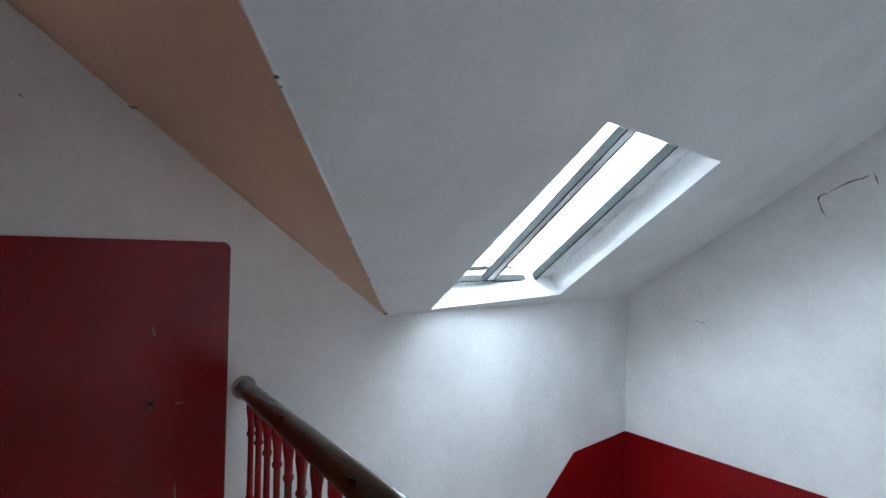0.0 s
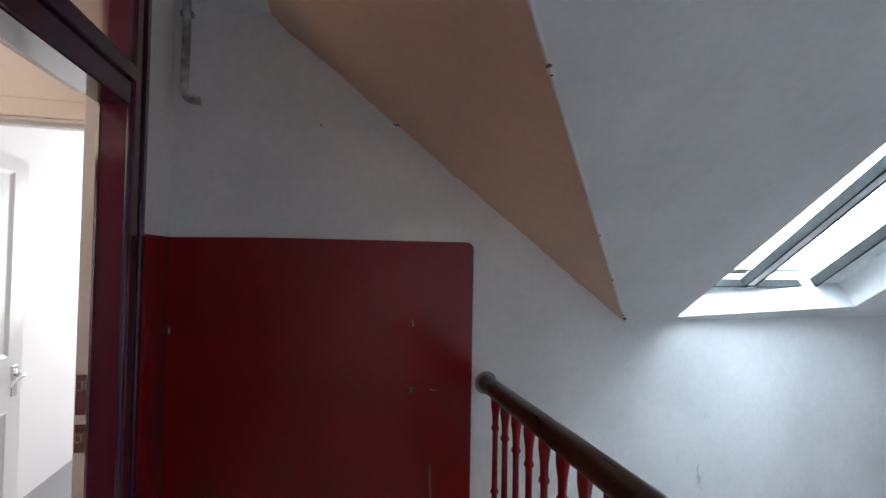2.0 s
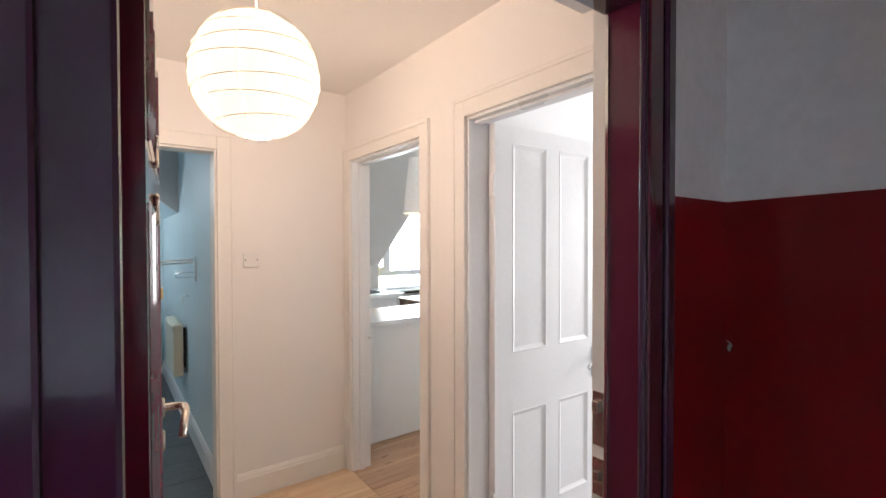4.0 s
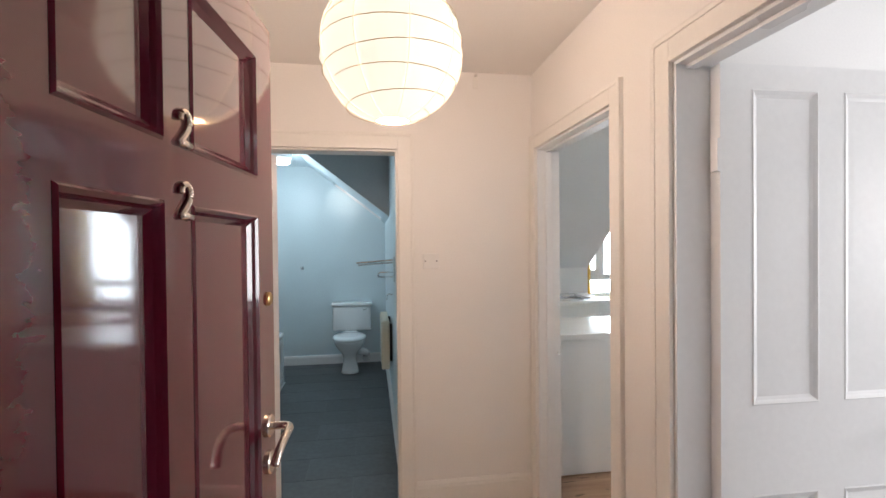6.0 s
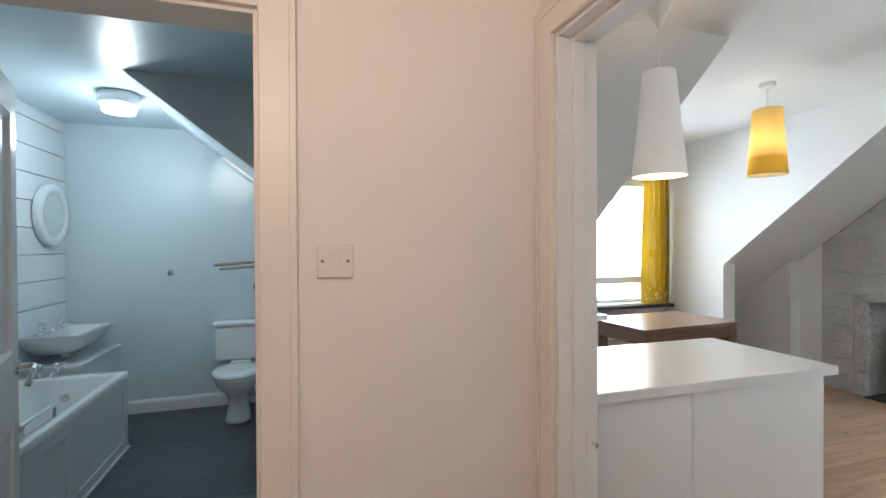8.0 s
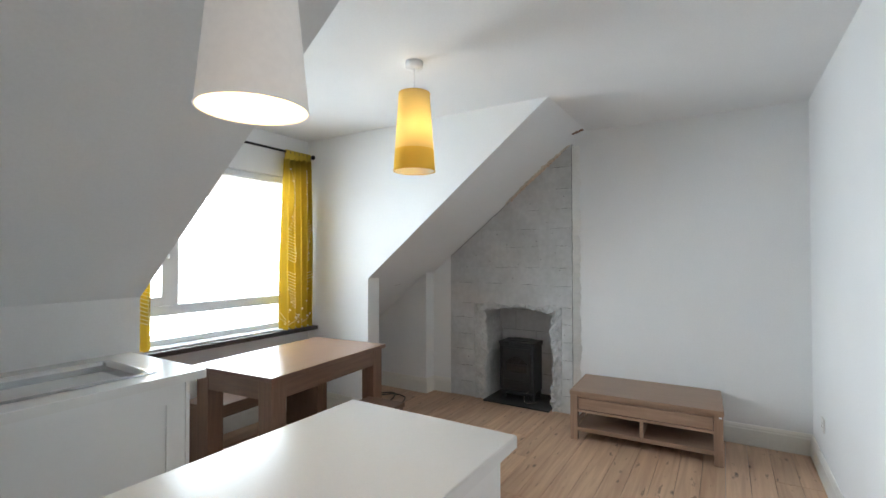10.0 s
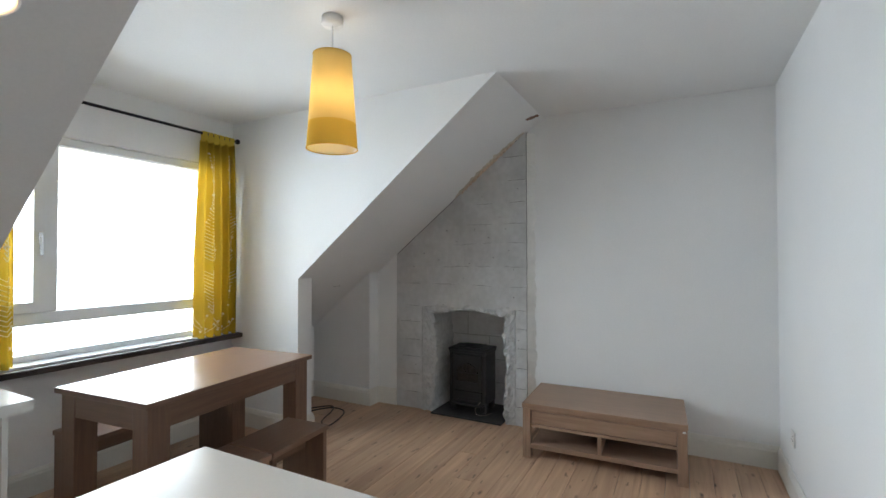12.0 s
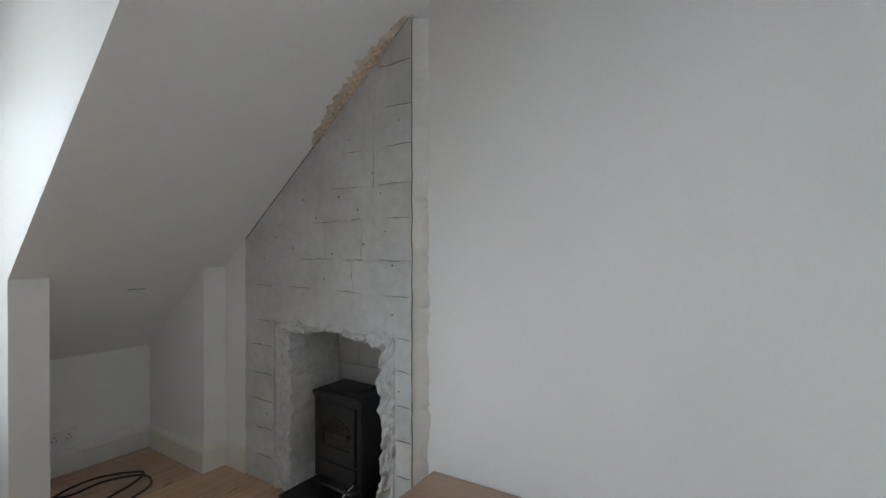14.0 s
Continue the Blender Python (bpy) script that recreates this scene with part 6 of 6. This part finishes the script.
hs = tagged(part("hearth_slab", box(4.262, 4.74, 0.992, 1.648, 0.0005, 0.016, 0.003), HEARTH), "black slate hearth slab in the fire opening", "hearth")
st = thing("wood_stove", "black cast iron stove standing on the slate hearth", "stove")
SY0, SY1, SX0, SX1 = 1.175, 1.550, 4.432, 4.665
part("body", box(SX0, SX1, SY0 + 0.015, SY1 - 0.015, 0.085, 0.565, 0.008), BLACKIRON, st)
part("top_plate", box(SX0 - 0.022, SX1, SY0, SY1, 0.565, 0.592, 0.010, seg=3), BLACKIRON, st, "moulded top plate")
part("cornice", box(SX0 - 0.012, SX1, SY0 + 0.006, SY1 - 0.006, 0.545, 0.566, 0.006), BLACKIRON, st)
part("lid", box(SX0 + 0.03, SX1 - 0.03, SY0 + 0.08, SY1 - 0.08, 0.592, 0.604, 0.008), BLACKIRON, st)
door = part("door", wall_with_openings("x", SX0 - 0.018, SX0 + 0.002, SY0 + 0.05, SY1 - 0.05, 0.22, 0.53, [(SY0 + 0.085, SY1 - 0.085, 0.29, 0.47)]), BLACKIRON, st, "cast door with a window")
part("window_pane", box(SX0 - 0.006, SX0 - 0.001, SY0 + 0.085, SY1 - 0.085, 0.29, 0.47), material("sooty_glass", (0.05, 0.045, 0.04), 0.15, grain=0.4, bump=0.0), door, "sooty stove glass")
for z in (0.37,):
    part("door_bar", box(SX0 - 0.020, SX0 - 0.008, SY0 + 0.085, SY1 - 0.085, z - 0.004, z + 0.004, 0.002), BLACKIRON, door)
bm = bmesh.new()
ya, yb = SY0 + 0.085, SY1 - 0.085
arch = [(ya + (yb - ya) * i / 16, 0.405 + 0.055 * math.sin(math.pi * i / 16)) for i in range(17)]
for (y0, z0), (y1, z1) in zip(arch, arch[1:]):
    prism([(y0, z0), (y1, z1), (y1, 0.471), (y0, 0.471)], "x", SX0 - 0.017, SX0 - 0.002, bm)
part("door_arch", bm, BLACKIRON, door, "arched cast window surround")
part("arch_bead", tube([(SX0 - 0.019, y, z - 0.004) for y, z in arch], 0.005, 6), BLACKIRON, door)
for dy in (-0.055, 0.0, 0.055):
    part("tracery", tube([(SX0 - 0.014, (ya + yb) / 2 + dy * 0.25, 0.37), (SX0 - 0.016, (ya + yb) / 2 + dy, 0.447 - abs(dy) * 0.2)], 0.0035, 6), BLACKIRON, door)
part("door_knob", tube([(SX0 - 0.018, SY0 + 0.085, 0.38), (SX0 - 0.05, SY0 + 0.085, 0.38)], 0.009), BLACKIRON, door)
part("ash_door", box(SX0 - 0.014, SX0 + 0.002, SY0 + 0.05, SY1 - 0.05, 0.115, 0.20, 0.006), BLACKIRON, st)
part("ash_lip", box(SX0 - 0.055, SX0, SY0 + 0.03, SY1 - 0.03, 0.082, 0.097, 0.005), BLACKIRON, st)
for y in (SY0 + 0.012, SY1 - 0.040):
    part("pillar", box(SX0 - 0.012, SX0 + 0.002, y, y + 0.028, 0.10, 0.545, 0.005), BLACKIRON, st)
for x in (SX0 + 0.0, SX1 - 0.05):
    for y in (SY0 + 0.02, SY1 - 0.065):
        part("leg", box(x, x + 0.045, y, y + 0.045, 0.016, 0.086, 0.008), BLACKIRON, st)
st.matrix_world = Matrix.Translation((0, 0, 0.0006)) @ Matrix.Diagonal((1, 1, 0.965, 1))
part("gas_pipe", tube(spline([(SX0 + 0.02, SY0 - 0.02, 0.02), (SX0 - 0.06, SY0 + 0.01, 0.022), (SX0 - 0.09, SY0 + 0.06, 0.03), (SX0 - 0.06, SY0 + 0.09, 0.07), (SX0 - 0.01, SY0 + 0.06, 0.12)]), 0.0035, 6), NICKEL, st, "thin bare wire")

# ---- small living room things ----
cab = thing("coaxial_cable", "loose black cable loops lying on the floor in the alcove", "cable")
part("cable", tube(spline([(3.49, 2.72, 0.03), (3.62, 2.60, 0.012), (3.80, 2.62, 0.010), (3.96, 2.52, 0.010), (3.94, 2.36, 0.012), (3.78, 2.26, 0.02), (3.60, 2.24, 0.009), (3.66, 2.36, 0.011), (3.88, 2.44, 0.018), (3.97, 2.54, 0.020), (3.80, 2.70, 0.010), (3.60, 2.66, 0.010), (3.50, 2.50, 0.010), (3.58, 2.36, 0.012)], 8), 0.006, 6), BLACKPLASTIC, cab, "", True)


def socket(label, m, double=True):
    w = 0.146 if double else 0.086
    t = thing("wall_socket", label, "socket", "wall sockets")
    part("plate", box(-w / 2, w / 2, -0.009, 0, -0.043, 0.043, 0.003), SWITCHPL, t)
    for c in ((-0.036, 0.036) if double else (0.0,)):
        for dx, dz, a in ((0, 0.012, 0.003), (-0.011, -0.010, 0.003), (0.011, -0.010, 0.003)):
            part("pin_hole", box(c + dx - a, c + dx + a, -0.0096, -0.009, dz - 0.004, dz + 0.004), CRACK, t)
    t.matrix_world = m
    return t


socket("white double wall socket low in the alcove", pose(3.705, 2.949, 0.222))
socket("white wall socket on the plain living room wall", pose(3.955, -0.889, 0.352, 0, 0, 180), False)
crack("plaster_flake", "small flake of loose paint on the sloping ceiling", [(3.845, 2.398), (3.885, 2.404), (3.93, 2.40)], 0.016, CHIP, "z", roof_z(2.40) - 0.004)

# ---- floors in pieces, last ----
def board_mesh(name, L, W, T, mat):
    bm = box(0, L, 0, W, -T, 0, 0.0016, seg=1)
    me = bpy.data.meshes.new(name)
    bmesh.ops.recalc_face_normals(bm, faces=bm.faces)
    bm.to_mesh(me)
    bm.free()
    me.materials.append(mat)
    return me


def boards(parent, x0, x1, y0, y1, w, lengths, mat, seed):
    """Floorboards running along x, with butt joints and small gaps; alike boards share a mesh."""
    rng = random.Random(seed)
    cache = {}
    y = y0
    while y < y1 - 0.01:
        ww = min(w, y1 - y)
        x = x0
        first = True
        while x < x1 - 0.01:
            L = rng.choice(lengths) * (rng.choice((0.4, 0.7, 1.0)) if first else 1.0)
            first = False
            L = round(min(L, x1 - x), 3)
            if x1 - (x + L) < 0.3:
                L = round(x1 - x, 3)
            key = (L, round(ww, 3))
            if key not in cache:
                cache[key] = board_mesh("floorboard", L - 0.0015, ww - 0.0022, 0.02, mat)
            ob = new("floorboard", cache[key])
            ob.parent = parent
            ob.location = (x, y, rng.uniform(-0.0012, 0.0))
            x += L
        y += w


fl = thing("floor_living", "worn knotty pine floorboards in the living room", "floor", kind="structure")
boards(fl, 0.0, 4.75, -0.89, 3.05, 0.132, (1.6, 2.2, 2.8), BOARD, 3)
fl = thing("floor_hall", "pale pine floorboards in the hall", "floor", kind="structure")
boards(fl, -1.62, 0.0, -2.10, 0.0, 0.12, (1.7, 2.0), HALLBOARD, 5)
structure("floor_bathroom_bed", box(-2.55, -0.75, 0.12, 3.30, -0.03, -0.0018), GROUT, "dark grout bed below the slate tiles", "floor")
structure("floor_threshold", box(-1.485, -0.775, 0.0, 0.12, -0.03, 0.001, 0.002), HALLBOARD, "pale wooden bathroom threshold", "floor")
fl = thing("floor_bathroom", "dark slate floor tiles laid in staggered rows", "floor", kind="structure")
cache = {}
rng = random.Random(8)
row = 0
y = 0.12
while y < 3.29:
    h = min(0.30, 3.30 - y)
    x = -2.55 - (0.0 if row % 2 else 0.30)
    while x < -0.751:
        a, b_ = max(x, -2.55), min(x + 0.60, -0.75)
        if b_ - a > 0.01:
            key = (round(b_ - a, 3), round(h, 3))
            if key not in cache:
                bm = box(0, key[0] - 0.004, 0, key[1] - 0.004, -0.02, 0, 0.001, seg=1)
                me = bpy.data.meshes.new("tile")
                bmesh.ops.recalc_face_normals(bm, faces=bm.faces)
                bm.to_mesh(me)
                bm.free()
                me.materials.append(SLATE)
                cache[key] = me
            ob = new("tile", cache[key])
            ob.parent = fl
            ob.location = (a, y, rng.uniform(-0.001, 0.0005))
        x += 0.60
    y += 0.30
    row += 1
# white boards on the bathroom's west wall
wb = thing("wall_boarding", "white painted horizontal boards on the bathroom wall", "wall", kind="structure")
z = 0.0
while z < 2.44:
    part("board", box(-2.549, -2.528, 0.125, 3.297, z + 0.002, min(z + 0.193, 2.448), 0.003, seg=1), ACRYLIC, wb)
    z += 0.196
